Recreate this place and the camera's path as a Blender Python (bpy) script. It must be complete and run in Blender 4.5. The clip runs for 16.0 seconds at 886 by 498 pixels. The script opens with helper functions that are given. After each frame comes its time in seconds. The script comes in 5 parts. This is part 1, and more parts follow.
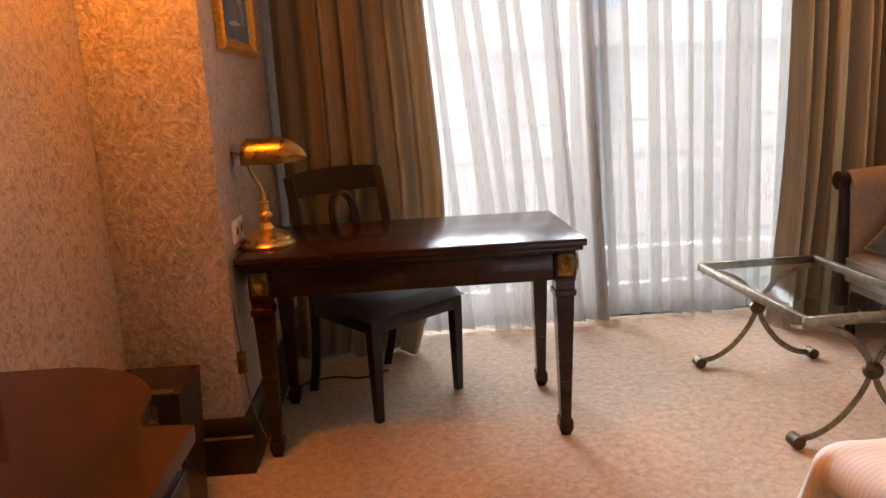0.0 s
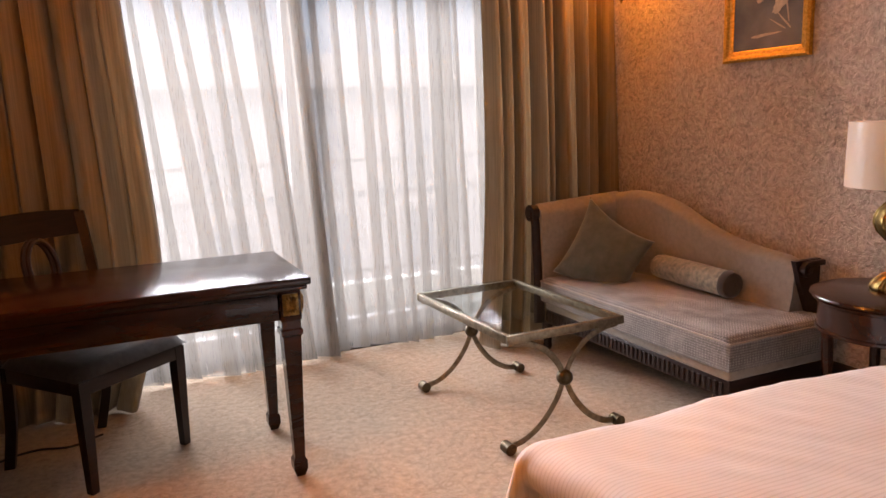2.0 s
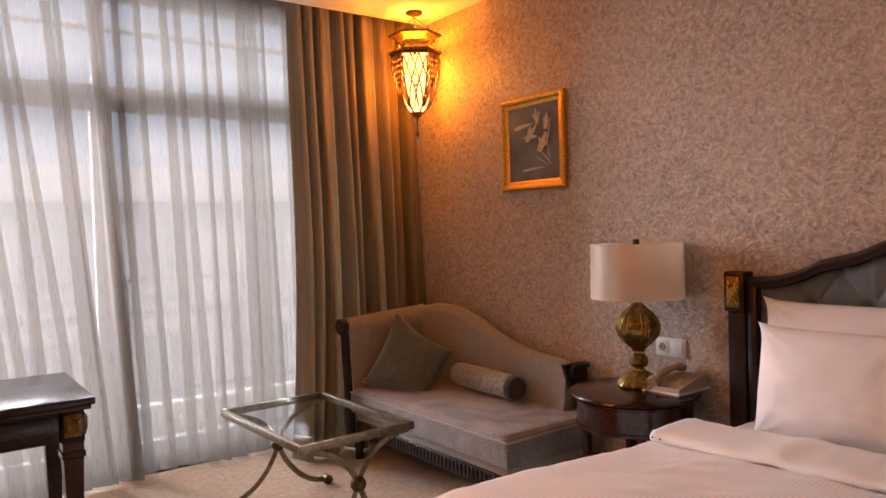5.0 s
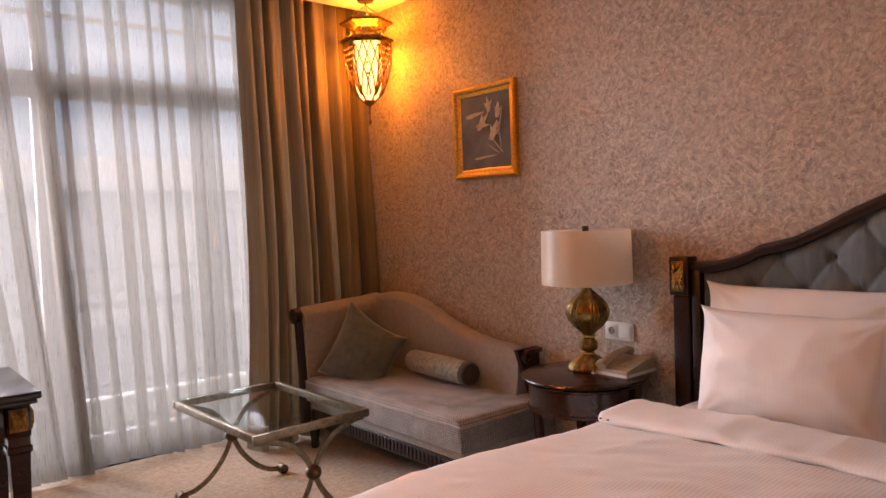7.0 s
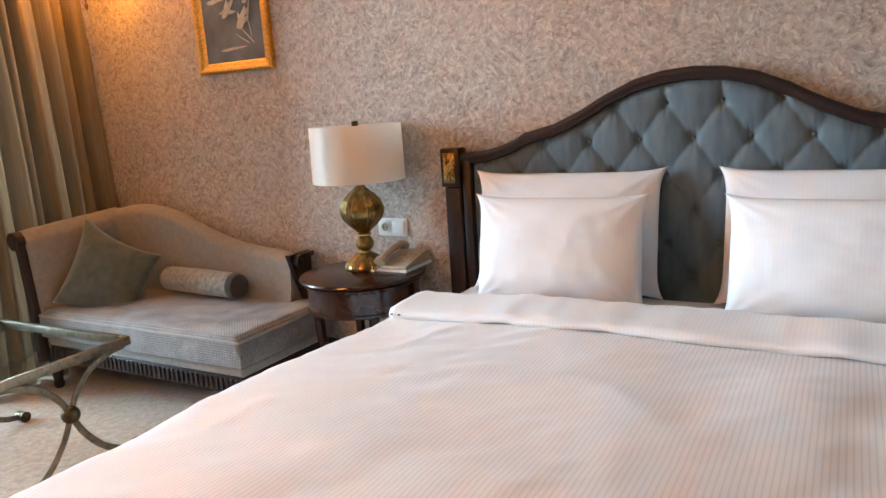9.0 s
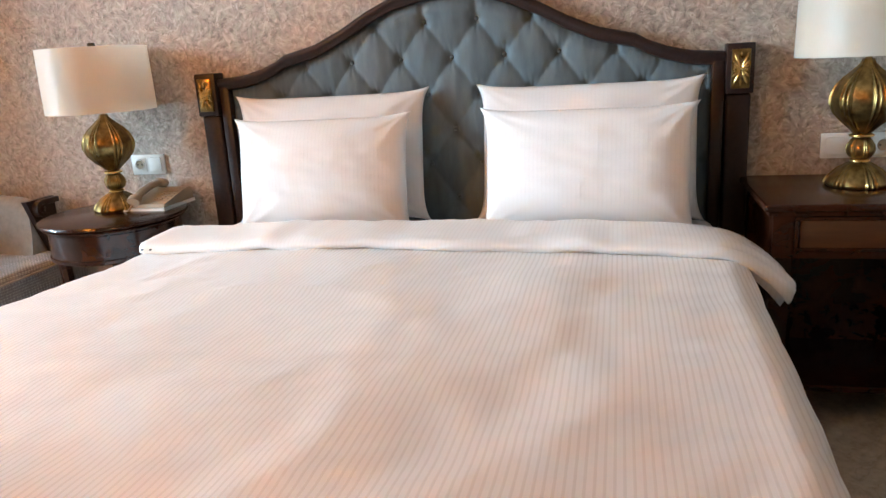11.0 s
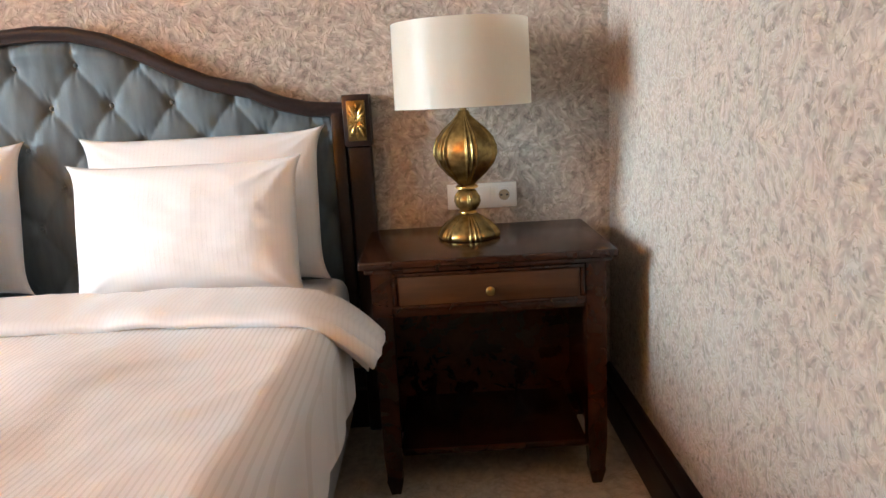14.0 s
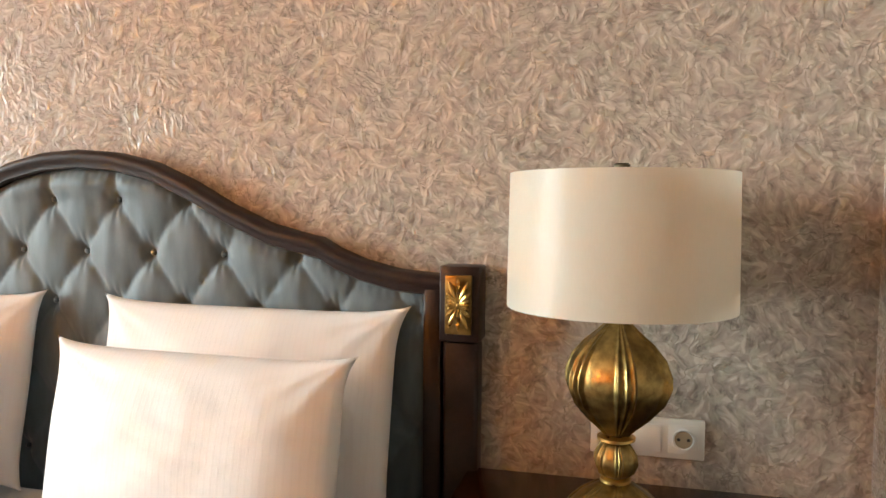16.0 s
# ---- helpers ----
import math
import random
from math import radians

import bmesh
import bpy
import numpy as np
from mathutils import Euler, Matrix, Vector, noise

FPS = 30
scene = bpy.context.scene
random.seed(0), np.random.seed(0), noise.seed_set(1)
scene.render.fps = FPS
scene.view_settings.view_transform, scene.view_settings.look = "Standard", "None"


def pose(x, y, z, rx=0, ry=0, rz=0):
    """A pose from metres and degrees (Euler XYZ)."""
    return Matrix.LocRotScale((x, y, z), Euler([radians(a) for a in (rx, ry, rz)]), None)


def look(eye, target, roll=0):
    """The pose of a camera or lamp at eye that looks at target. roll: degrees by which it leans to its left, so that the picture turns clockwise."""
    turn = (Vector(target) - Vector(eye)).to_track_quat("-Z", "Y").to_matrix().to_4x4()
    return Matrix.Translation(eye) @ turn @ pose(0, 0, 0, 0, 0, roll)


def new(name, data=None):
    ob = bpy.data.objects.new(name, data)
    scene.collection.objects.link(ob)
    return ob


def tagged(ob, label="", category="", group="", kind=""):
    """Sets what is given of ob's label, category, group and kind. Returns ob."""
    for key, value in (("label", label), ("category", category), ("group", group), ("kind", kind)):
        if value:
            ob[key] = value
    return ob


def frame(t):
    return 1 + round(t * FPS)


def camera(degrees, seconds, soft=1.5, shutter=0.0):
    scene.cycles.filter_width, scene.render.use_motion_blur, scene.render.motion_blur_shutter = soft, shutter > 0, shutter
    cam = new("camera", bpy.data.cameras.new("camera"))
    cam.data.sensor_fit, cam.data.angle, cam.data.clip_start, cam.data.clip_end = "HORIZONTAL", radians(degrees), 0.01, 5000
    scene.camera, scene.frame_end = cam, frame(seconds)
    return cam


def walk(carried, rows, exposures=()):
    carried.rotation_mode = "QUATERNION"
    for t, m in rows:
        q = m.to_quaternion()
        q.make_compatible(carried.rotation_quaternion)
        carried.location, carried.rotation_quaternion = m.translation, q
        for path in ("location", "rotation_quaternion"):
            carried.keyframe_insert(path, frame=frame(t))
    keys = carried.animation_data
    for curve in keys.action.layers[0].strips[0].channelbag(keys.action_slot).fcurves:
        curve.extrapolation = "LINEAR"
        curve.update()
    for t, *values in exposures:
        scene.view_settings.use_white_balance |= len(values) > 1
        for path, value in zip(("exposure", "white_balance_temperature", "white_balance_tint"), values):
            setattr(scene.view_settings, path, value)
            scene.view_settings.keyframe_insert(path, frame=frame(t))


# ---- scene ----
cam = camera(63.1, 16.0)
PATH = [
    (0, (0.114, 0.172, 1.27), (0.219, 2.124, 0.849), -2.9),
    (0.5, (0.112, 0.164, 1.273), (0.425, 2.094, 0.854), -2.8),
    (1, (0.115, 0.16, 1.272), (0.627, 2.05, 0.863), -2.4),
    (1.5, (0.126, 0.149, 1.279), (0.81, 1.988, 0.893), -2.2),
    (2, (0.139, 0.128, 1.279), (0.957, 1.92, 0.931), -1.9),
    (2.5, (0.166, 0.08, 1.291), (1.086, 1.829, 0.986), -1.8),
    (3, (0.205, 0.004, 1.293), (1.208, 1.715, 1.038), -1.7),
    (3.5, (0.244, -0.087, 1.298), (1.312, 1.591, 1.088), -1.7),
    (4, (0.255, -0.146, 1.299), (1.377, 1.502, 1.14), -1.9),
    (4.5, (0.259, -0.188, 1.307), (1.415, 1.442, 1.215), -2.2),
    (4.7, (0.25, -0.195, 1.309), (1.418, 1.427, 1.244), -2.1),
    (6.8, (0.229, -0.232, 1.308), (1.49, 1.319, 1.252), -1.8),
    (7, (0.238, -0.229, 1.308), (1.517, 1.306, 1.219), -2.1),
    (7.5, (0.258, -0.217, 1.298), (1.617, 1.238, 1.114), -2.4),
    (8, (0.256, -0.175, 1.286), (1.734, 1.147, 1.024), -3.0),
    (8.5, (0.244, -0.084, 1.285), (1.841, 1.075, 0.958), -3.2),
    (9, (0.233, -0.031, 1.285), (1.935, 0.944, 0.896), -3.7),
    (9.2, (0.24, -0.017, 1.285), (1.973, 0.89, 0.869), -4.1),
    (11.3, (0.319, -0.17, 1.107), (2.207, 0.24, 0.592), -3.3),
    (11.5, (0.321, -0.209, 1.095), (2.22, 0.158, 0.586), -3.3),
    (12, (0.327, -0.371, 1.08), (2.247, -0.114, 0.584), -3.3),
    (12.5, (0.321, -0.502, 1.087), (2.257, -0.387, 0.595), -3.0),
    (13, (0.346, -0.608, 1.073), (2.291, -0.599, 0.608), -3.0),
    (13.5, (0.453, -0.68, 1.079), (2.402, -0.726, 0.633), -3.2),
    (14, (0.58, -0.726, 1.098), (2.535, -0.738, 0.679), -3.2),
    (14.5, (0.728, -0.752, 1.112), (2.69, -0.665, 0.731), -3.1),
    (15, (0.97, -0.81, 1.161), (2.924, -0.568, 0.814), -2.4),
    (15.5, (1.148, -0.857, 1.159), (3.083, -0.416, 0.915), -1.0),
    (16, (1.391, -0.829, 1.225), (3.327, -0.335, 1.119), 0.5),
]
EXPOSURES = [
    (0.0, 1.74, 7300, 33), (2.0, 1.64, 7550, 38), (4.0, 1.24, 7550, 40), (7.2, 1.28, 7550, 42), (8.2, 1.58, 6350, 23), (9.2, 2.22, 5500, 8),
    (11.5, 2.42, 5750, 8), (13.0, 2.66, 5950, 10), (15.0, 2.72, 6550, 14), (16.0, 2.62, 6950, 12),
]
walk(cam, [(t, look(eye, target, roll)) for t, eye, target, roll in PATH], EXPOSURES)


# ---- world and light ----
world = bpy.data.worlds.new("overcast_sky")
world.use_nodes = True
scene.world = world
wn = world.node_tree.nodes
wsky = wn.new("ShaderNodeTexSky")
wsky.sky_type, wsky.sun_disc, wsky.sun_elevation, wsky.sun_rotation = "NISHITA", False, radians(48), radians(194)
wsky.dust_density, wsky.air_density = 3.0, 1.0
wmix = wn.new("ShaderNodeMix")
wmix.data_type = "RGBA"
wmix.inputs[0].default_value, wmix.inputs[7].default_value = 0.75, (5.4, 9.0, 12.4, 1)
world.node_tree.links.new(wsky.outputs["Color"], wmix.inputs[6])
world.node_tree.links.new(wmix.outputs[2], wn["Background"].inputs["Color"])
wn["Background"].inputs["Strength"].default_value = 0.026

sun_data = bpy.data.lights.new("overcast_sun", "SUN")
sun_data.energy, sun_data.angle, sun_data.color = 0.85, radians(40), (1.0, 0.96, 0.9)
sun = new("overcast_sun", sun_data)
sun.matrix_world = look((0, 0, 20), (2.0, 8.0, 11))


def warm_lamp(name, place, watts, colour, radius):
    data = bpy.data.lights.new(name, "POINT")
    data.energy, data.color, data.shadow_soft_size = watts, colour, radius
    ob = new(name, data)
    ob.location = place
    return ob


warm_lamp("lantern_bulb", (2.68, 3.33, 2.27), 16.0, (1.0, 0.36, 0.02), 0.10)
warm_lamp("lantern_bulb", (-0.54, 2.02, 2.27), 34.0, (1.0, 0.35, 0.035), 0.08)
# added warm fill for the middle of the room; no lantern is known here
warm_lamp("lantern_bulb", (0.55, 0.40, 2.27), 2.0, (1.0, 0.50, 0.16), 0.03)

# added lamps beyond the window: a high sky stand-in, an unseen western daylight fill
def sky_lamp(name, size, size_y, watts, eye, target):
    data = bpy.data.lights.new(name, "AREA")
    data.shape, data.size, data.size_y, data.energy, data.color = "RECTANGLE", size, size_y, watts, (0.75, 0.93, 1.0)
    new(name, data).matrix_world = look(eye, target)


sky_lamp("sky_light", 10.0, 3.5, 1750, (1.2, 12.0, 6.8), (1.2, 1.0, 0.8))
sky_lamp("street_light_west", 4.8, 7.0, 2800, (-1.9, 14.0, 2.6), (1.2, 4.1, 1.4))


# ---- materials ----
class Nodes:
    """A small wrapper round one material's node tree."""

    def __init__(self, name):
        self.m = bpy.data.materials.new(name)
        self.m.use_nodes = True
        self.t = self.m.node_tree
        self.b = self.t.nodes["Principled BSDF"]
        self.out = self.t.nodes["Material Output"]
        self.co = self.t.nodes.new("ShaderNodeTexCoord").outputs["Object"]

    def node(self, kind, **ins):
        n = self.t.nodes.new(kind)
        for k, v in ins.items():
            self.set(n, k.replace("_", " "), v)
        return n

    def set(self, n, key, v):
        if isinstance(v, bpy.types.NodeSocket):
            self.t.links.new(v, n.inputs[key])
        else:
            n.inputs[key].default_value = v

    def bsdf(self, **ins):
        for k, v in ins.items():
            self.set(self.b, k.replace("_", " "), v)

    def scaled(self, x, y, z, rot=(0, 0, 0)):
        n = self.node("ShaderNodeMapping", Vector=self.co, Scale=(x, y, z), Rotation=rot)
        return n.outputs[0]

    def noise(self, scale, detail=3.0, vec=None, rough=0.55, dist=0.0):
        n = self.node("ShaderNodeTexNoise", Vector=vec or self.co, Scale=scale, Detail=detail, Roughness=rough, Distortion=dist)
        return n.outputs[0]

    def ramp(self, fac, *stops):
        n = self.t.nodes.new("ShaderNodeValToRGB")
        els = n.color_ramp.elements
        while len(els) < len(stops):
            els.new(0.5)
        for e, (p, c) in zip(els, stops):
            e.position, e.color = p, (*c, 1) if len(c) == 3 else c
        self.t.links.new(fac, n.inputs[0])
        return n.outputs[0]

    def mix(self, fac, a, b, blend="MIX"):
        n = self.t.nodes.new("ShaderNodeMix")
        n.data_type, n.blend_type = "RGBA", blend
        for i, v in ((0, fac), (6, a), (7, b)):
            if isinstance(v, bpy.types.NodeSocket):
                self.t.links.new(v, n.inputs[i])
            else:
                n.inputs[i].default_value = (*v, 1) if isinstance(v, tuple) and len(v) == 3 else v
        return n.outputs[2]

    def maths(self, op, a, b=0.0):
        n = self.t.nodes.new("ShaderNodeMath")
        n.operation = op
        for i, v in ((0, a), (1, b)):
            if isinstance(v, bpy.types.NodeSocket):
                self.t.links.new(v, n.inputs[i])
            else:
                n.inputs[i].default_value = v
        return n.outputs[0]

    def bump(self, height, strength, distance=0.003):
        n = self.node("ShaderNodeBump", Height=height, Strength=strength, Distance=distance)
        self.bsdf(Normal=n.outputs[0])


def grey(v):
    return (v, v, v)


def make_wallpaper():
    """Troweled plaster: overlapping pale flakes laid every way, thin dark cracks, a silky sheen."""
    k = Nodes("brushed_plaster_wallpaper")
    sep = k.node("ShaderNodeSeparateXYZ", Vector=k.co)
    flat = k.node("ShaderNodeCombineXYZ", X=k.maths("ADD", sep.outputs[0], sep.outputs[1]), Y=sep.outputs[2])
    w = k.node("ShaderNodeVectorMath")
    w.operation = "MULTIPLY_ADD"
    k.t.links.new(k.node("ShaderNodeTexNoise", Vector=flat.outputs[0], Scale=20.0, Detail=2.0).outputs[1], w.inputs[0])
    w.inputs[1].default_value = (0.024, 0.024, 0.0)
    k.t.links.new(flat.outputs[0], w.inputs[2])
    layers = []
    for cells, shift, sc in ((18.0, 0.0, (25, 62, 1)), (23.0, 3.7, (30, 72, 1)), (14.5, 8.1, (21, 53, 1))):
        moved = k.node("ShaderNodeVectorMath", Vector=w.outputs[0])
        moved.inputs[1].default_value = (shift, 0.6 * shift, shift)
        cell = k.node("ShaderNodeTexVoronoi", Vector=moved.outputs[0], Scale=cells)
        grain = k.node("ShaderNodeVectorRotate", Vector=moved.outputs[0], Angle=k.maths("MULTIPLY", cell.outputs["Color"], 12.566))
        turned = k.node("ShaderNodeMapping", Vector=grain.outputs[0], Scale=sc)
        layers.append(k.node("ShaderNodeTexNoise", Vector=turned.outputs[0], Scale=1.0, Detail=1.5, Roughness=0.5).outputs[0])
    strokes = k.maths("MAXIMUM", layers[0], k.maths("MAXIMUM", layers[1], layers[2]))
    dark = k.maths("MINIMUM", layers[0], k.maths("MINIMUM", layers[1], layers[2]))
    # pale flakes; the lightest stop also has sheen glints painted into the colour
    base = k.ramp(strokes, (0.50, (0.30, 0.252, 0.210)), (0.56, (0.365, 0.309, 0.258)), (0.62, (0.435, 0.373, 0.314)), (0.68, (0.60, 0.53, 0.455)))
    base = k.mix(k.ramp(dark, (0.31, grey(0.58)), (0.372, grey(0.0))), base, (0.13, 0.10, 0.078))
    vein = k.maths("ABSOLUTE", k.maths("SUBTRACT", k.node("ShaderNodeTexNoise", Vector=flat.outputs[0], Scale=13.0, Detail=3.0, Roughness=0.6, Distortion=0.4).outputs[0], 0.5))
    where = k.node("ShaderNodeTexNoise", Vector=flat.outputs[0], Scale=9.0, Detail=2.0).outputs[0]
    crack = k.maths("MULTIPLY", k.ramp(vein, (0.0, grey(0.7)), (0.013, grey(0.0))), k.ramp(where, (0.50, grey(0.0)), (0.58, grey(1.0))))
    base = k.mix(crack, base, (0.12, 0.095, 0.075))
    fleck = k.noise(30.0, 2.0)
    base = k.mix(k.ramp(fleck, (0.46, grey(0.0)), (0.60, grey(0.30))), base, (0.50, 0.375, 0.325))
    base = k.mix(k.ramp(fleck, (0.36, grey(0.40)), (0.46, grey(0.0))), base, (0.46, 0.43, 0.34))
    patch = k.noise(3.0, 3.0)
    base = k.mix(k.ramp(patch, (0.35, grey(0.0)), (0.7, grey(0.25))), base, (0.50, 0.42, 0.365))
    k.bsdf(Base_Color=base, Roughness=k.ramp(strokes, (0.52, grey(0.6)), (0.64, grey(0.24))), Specular_IOR_Level=0.5)
    k.bump(k.maths("SUBTRACT", strokes, k.maths("MULTIPLY", crack, 0.12)), 0.85, 0.008)
    return k.m


def make_carpet():
    k = Nodes("beige_cut_pile_carpet")
    fibre = k.noise(420, 2.0)
    tuft = k.noise(34, 4.0, None, 0.65)
    scroll = k.noise(11.0, 1.5, None, 0.5, 1.6)
    lines = k.ramp(k.maths("ABSOLUTE", k.maths("SUBTRACT", scroll, 0.5)), (0.0, grey(1.0)), (0.035, grey(0.0)))
    base = k.mix(k.ramp(tuft, (0.3, grey(0)), (0.7, grey(1))), (0.38, 0.293, 0.203), (0.64, 0.517, 0.388))
    base = k.mix(k.maths("MULTIPLY", lines, 0.55), base, (0.30, 0.22, 0.14))
    base = k.mix(k.maths("MULTIPLY", fibre, 0.35), base, (0.27, 0.20, 0.13))
    k.bsdf(Base_Color=base, Roughness=0.95, Sheen_Weight=0.25, Specular_IOR_Level=0.1)
    k.bump(k.maths("ADD", fibre, tuft), 0.6, 0.006)
    return k.m


def make_cloth(name, dark, light, weave=700, streak=(60, 60, 2.5), rough=0.75, sheen=0.3, bump=0.15):
    k = Nodes(name)
    s = k.noise(1.0, 4.0, k.scaled(*streak))
    f = k.noise(weave, 2.0)
    big = k.noise(3.0, 2.0)
    c = k.mix(k.ramp(s, (0.3, grey(0)), (0.7, grey(1))), dark, light)
    c = k.mix(k.maths("MULTIPLY", big, 0.3), c, tuple(0.8 * v for v in dark))
    k.bsdf(Base_Color=c, Roughness=rough, Sheen_Weight=sheen, Specular_IOR_Level=0.25)
    k.bump(k.maths("ADD", f, s), bump, 0.002)
    return k.m


def make_quilt():
    """Matelasse upholstery: small raised lozenges in rows."""
    k = Nodes("woven_seat_upholstery")
    turned = k.node("ShaderNodeMapping", Vector=k.co, Rotation=(0.0, 0.0, 0.785))
    cell = k.node("ShaderNodeTexVoronoi", Vector=turned.outputs[0], Scale=95.0, Randomness=0.12)
    wear = k.noise(9.0, 3.0)
    c = k.mix(k.ramp(cell.outputs["Distance"], (0.25, grey(0)), (0.55, grey(1))), (0.285, 0.26, 0.24), (0.11, 0.096, 0.088))
    c = k.mix(k.ramp(wear, (0.45, grey(0)), (0.75, grey(0.45))), c, (0.33, 0.305, 0.285))
    k.bsdf(Base_Color=c, Roughness=0.75, Sheen_Weight=0.3, Specular_IOR_Level=0.25)
    k.bump(k.maths("SUBTRACT", 1.0, cell.outputs["Distance"]), 0.7, 0.004)
    return k.m


def make_sheer():
    k = Nodes("white_sheer_voile")
    thread = k.noise(1.0, 2.0, k.scaled(300, 300, 8))
    tr = k.node("ShaderNodeBsdfTransparent", Color=(1, 1, 1, 1))
    tl = k.node("ShaderNodeBsdfTranslucent", Color=(0.25, 0.242, 0.222, 1))
    df = k.node("ShaderNodeBsdfDiffuse", Color=(0.46, 0.435, 0.385, 1))
    cloth = k.node("ShaderNodeMixShader", Fac=0.42)
    k.t.links.new(tl.outputs[0], cloth.inputs[1])
    k.t.links.new(df.outputs[0], cloth.inputs[2])
    both = k.node("ShaderNodeMixShader", Fac=k.ramp(thread, (0.3, grey(0.50)), (0.7, grey(0.57))))
    k.t.links.new(tr.outputs[0], both.inputs[1])
    k.t.links.new(cloth.outputs[0], both.inputs[2])
    k.t.links.new(both.outputs[0], k.out.inputs[0])
    return k.m


def make_wood(name, dark, light, rough=0.22, axis=(6, 60, 60), coat=0.4, spec=0.4, lacquer=0.12):
    k = Nodes(name)
    g = k.noise(1.0, 5.0, k.scaled(*axis), 0.6, 0.6)
    f = k.noise(1.0, 2.0, k.scaled(*(v * 6 for v in axis)))
    c = k.mix(k.ramp(g, (0.3, grey(0)), (0.7, grey(1))), dark, light)
    wear = k.noise(8.0, 4.0)
    k.bsdf(Base_Color=c, Roughness=k.ramp(wear, (0.3, grey(rough)), (0.75, grey(rough + 0.06))), Specular_IOR_Level=spec, Coat_Weight=coat, Coat_Roughness=lacquer)
    k.bump(f, 0.05, 0.001)
    return k.m


def make_metal(name, dark, light, rough=0.3, scale=40.0):
    k = Nodes(name)
    n = k.noise(scale, 4.0)
    k.bsdf(Base_Color=k.mix(k.ramp(n, (0.35, grey(0)), (0.65, grey(1))), dark, light), Metallic=1.0,
           Roughness=k.ramp(n, (0.3, grey(rough)), (0.7, grey(rough + 0.15))))
    k.bump(n, 0.02, 0.0005)
    return k.m


def make_linen(name, stripes=True, axis=1, pitch=0.0125, amount=0.42):
    k = Nodes(name)
    f = k.noise(900, 2.0)
    soft = k.noise(5.0, 3.0)
    c = k.mix(soft, (0.73, 0.705, 0.69), (0.79, 0.77, 0.76))
    h = f
    if stripes:
        sep = k.node("ShaderNodeSeparateXYZ", Vector=k.co)
        wave = k.maths("SINE", k.maths("MULTIPLY", sep.outputs[axis], 2 * math.pi / pitch))
        band = k.ramp(wave, (0.42, grey(0)), (0.58, grey(1)))
        c = k.mix(k.maths("MULTIPLY", band, amount), c, (0.57, 0.535, 0.50))
        k.bsdf(Roughness=k.ramp(wave, (0.42, grey(0.45)), (0.58, grey(0.8))))
        h = k.maths("ADD", band, k.maths("MULTIPLY", f, 0.5))
    else:
        k.bsdf(Roughness=0.75)
    k.bsdf(Base_Color=c, Sheen_Weight=0.15, Specular_IOR_Level=0.3)
    k.bump(h, 0.18, 0.0015)
    return k.m


def make_shade():
    k = Nodes("ivory_lamp_shade")
    weave = k.noise(1.0, 3.0, k.scaled(300, 300, 60))
    c = k.mix(weave, (0.84, 0.77, 0.67), (0.88, 0.82, 0.73))
    tl = k.node("ShaderNodeBsdfTranslucent", Color=c)
    both = k.node("ShaderNodeMixShader", Fac=0.35)
    k.bsdf(Base_Color=c, Roughness=0.36, Sheen_Weight=0.2, Specular_IOR_Level=0.6)
    k.bump(weave, 0.05, 0.001)
    k.t.links.new(k.b.outputs[0], both.inputs[1])
    k.t.links.new(tl.outputs[0], both.inputs[2])
    k.t.links.new(both.outputs[0], k.out.inputs[0])
    return k.m


def make_plain(name, colour, rough=0.5, metal=0.0, **more):
    k = Nodes(name)
    n = k.noise(25.0, 4.0)
    k.bsdf(Base_Color=k.mix(k.maths("MULTIPLY", n, 0.35), colour, tuple(0.75 * v for v in colour)), Roughness=rough, Metallic=metal, **more)
    return k.m


def make_glass(name, tint=(0.93, 0.96, 0.95)):
    """Thin clear glass: it lets light straight through and mirrors by its angle."""
    k = Nodes(name)
    tr = k.node("ShaderNodeBsdfTransparent", Color=(*tint, 1))
    gl = k.node("ShaderNodeBsdfGlossy", Color=(1, 1, 1, 1), Roughness=0.02)
    lw = k.node("ShaderNodeLayerWeight", Blend=0.5)
    gloss = k.maths("ADD", 0.025, k.maths("MULTIPLY", 0.09, k.maths("POWER", lw.outputs["Facing"], 4.0)))
    both = k.node("ShaderNodeMixShader", Fac=gloss)
    k.t.links.new(tr.outputs[0], both.inputs[1])
    k.t.links.new(gl.outputs[0], both.inputs[2])
    k.t.links.new(both.outputs[0], k.out.inputs[0])
    return k.m


def make_glow(name, colour, strength):
    k = Nodes(name)
    n = k.noise(30, 2.0)
    k.bsdf(Base_Color=(0.8, 0.6, 0.3, 1), Emission_Color=k.mix(n, colour, tuple(0.7 * v for v in colour)), Emission_Strength=strength, Roughness=0.5)
    return k.m


WALL = make_wallpaper()
CARPET = make_carpet()
CEIL = make_plain("white_ceiling_paint", (0.80, 0.79, 0.77), 0.9)
DRAPE = make_cloth("taupe_silk_drape", (0.265, 0.203, 0.133), (0.40, 0.315, 0.217), 500, (120, 120, 1.2), 0.6, 0.25, 0.12)
SHEER = make_sheer()
MAHOGANY = make_wood("dark_mahogany", (0.018, 0.0050, 0.0022), (0.035, 0.0100, 0.0037), 0.19, (3, 16, 16), 0.05)
MAHOGANY_Y = make_wood("red_mahogany", (0.014, 0.0032, 0.0012), (0.062, 0.0145, 0.0036), 0.13, (14, 1.4, 14), 0.12, 0.10, 0.03)
DRAWER_WOOD = make_wood("walnut_drawer", (0.042, 0.0145, 0.004), (0.072, 0.026, 0.007), 0.38, (60, 5, 60), 0.0)
EBONY = make_wood("ebonised_wood", (0.011, 0.0055, 0.0045), (0.027, 0.012, 0.010), 0.36, coat=0.0)
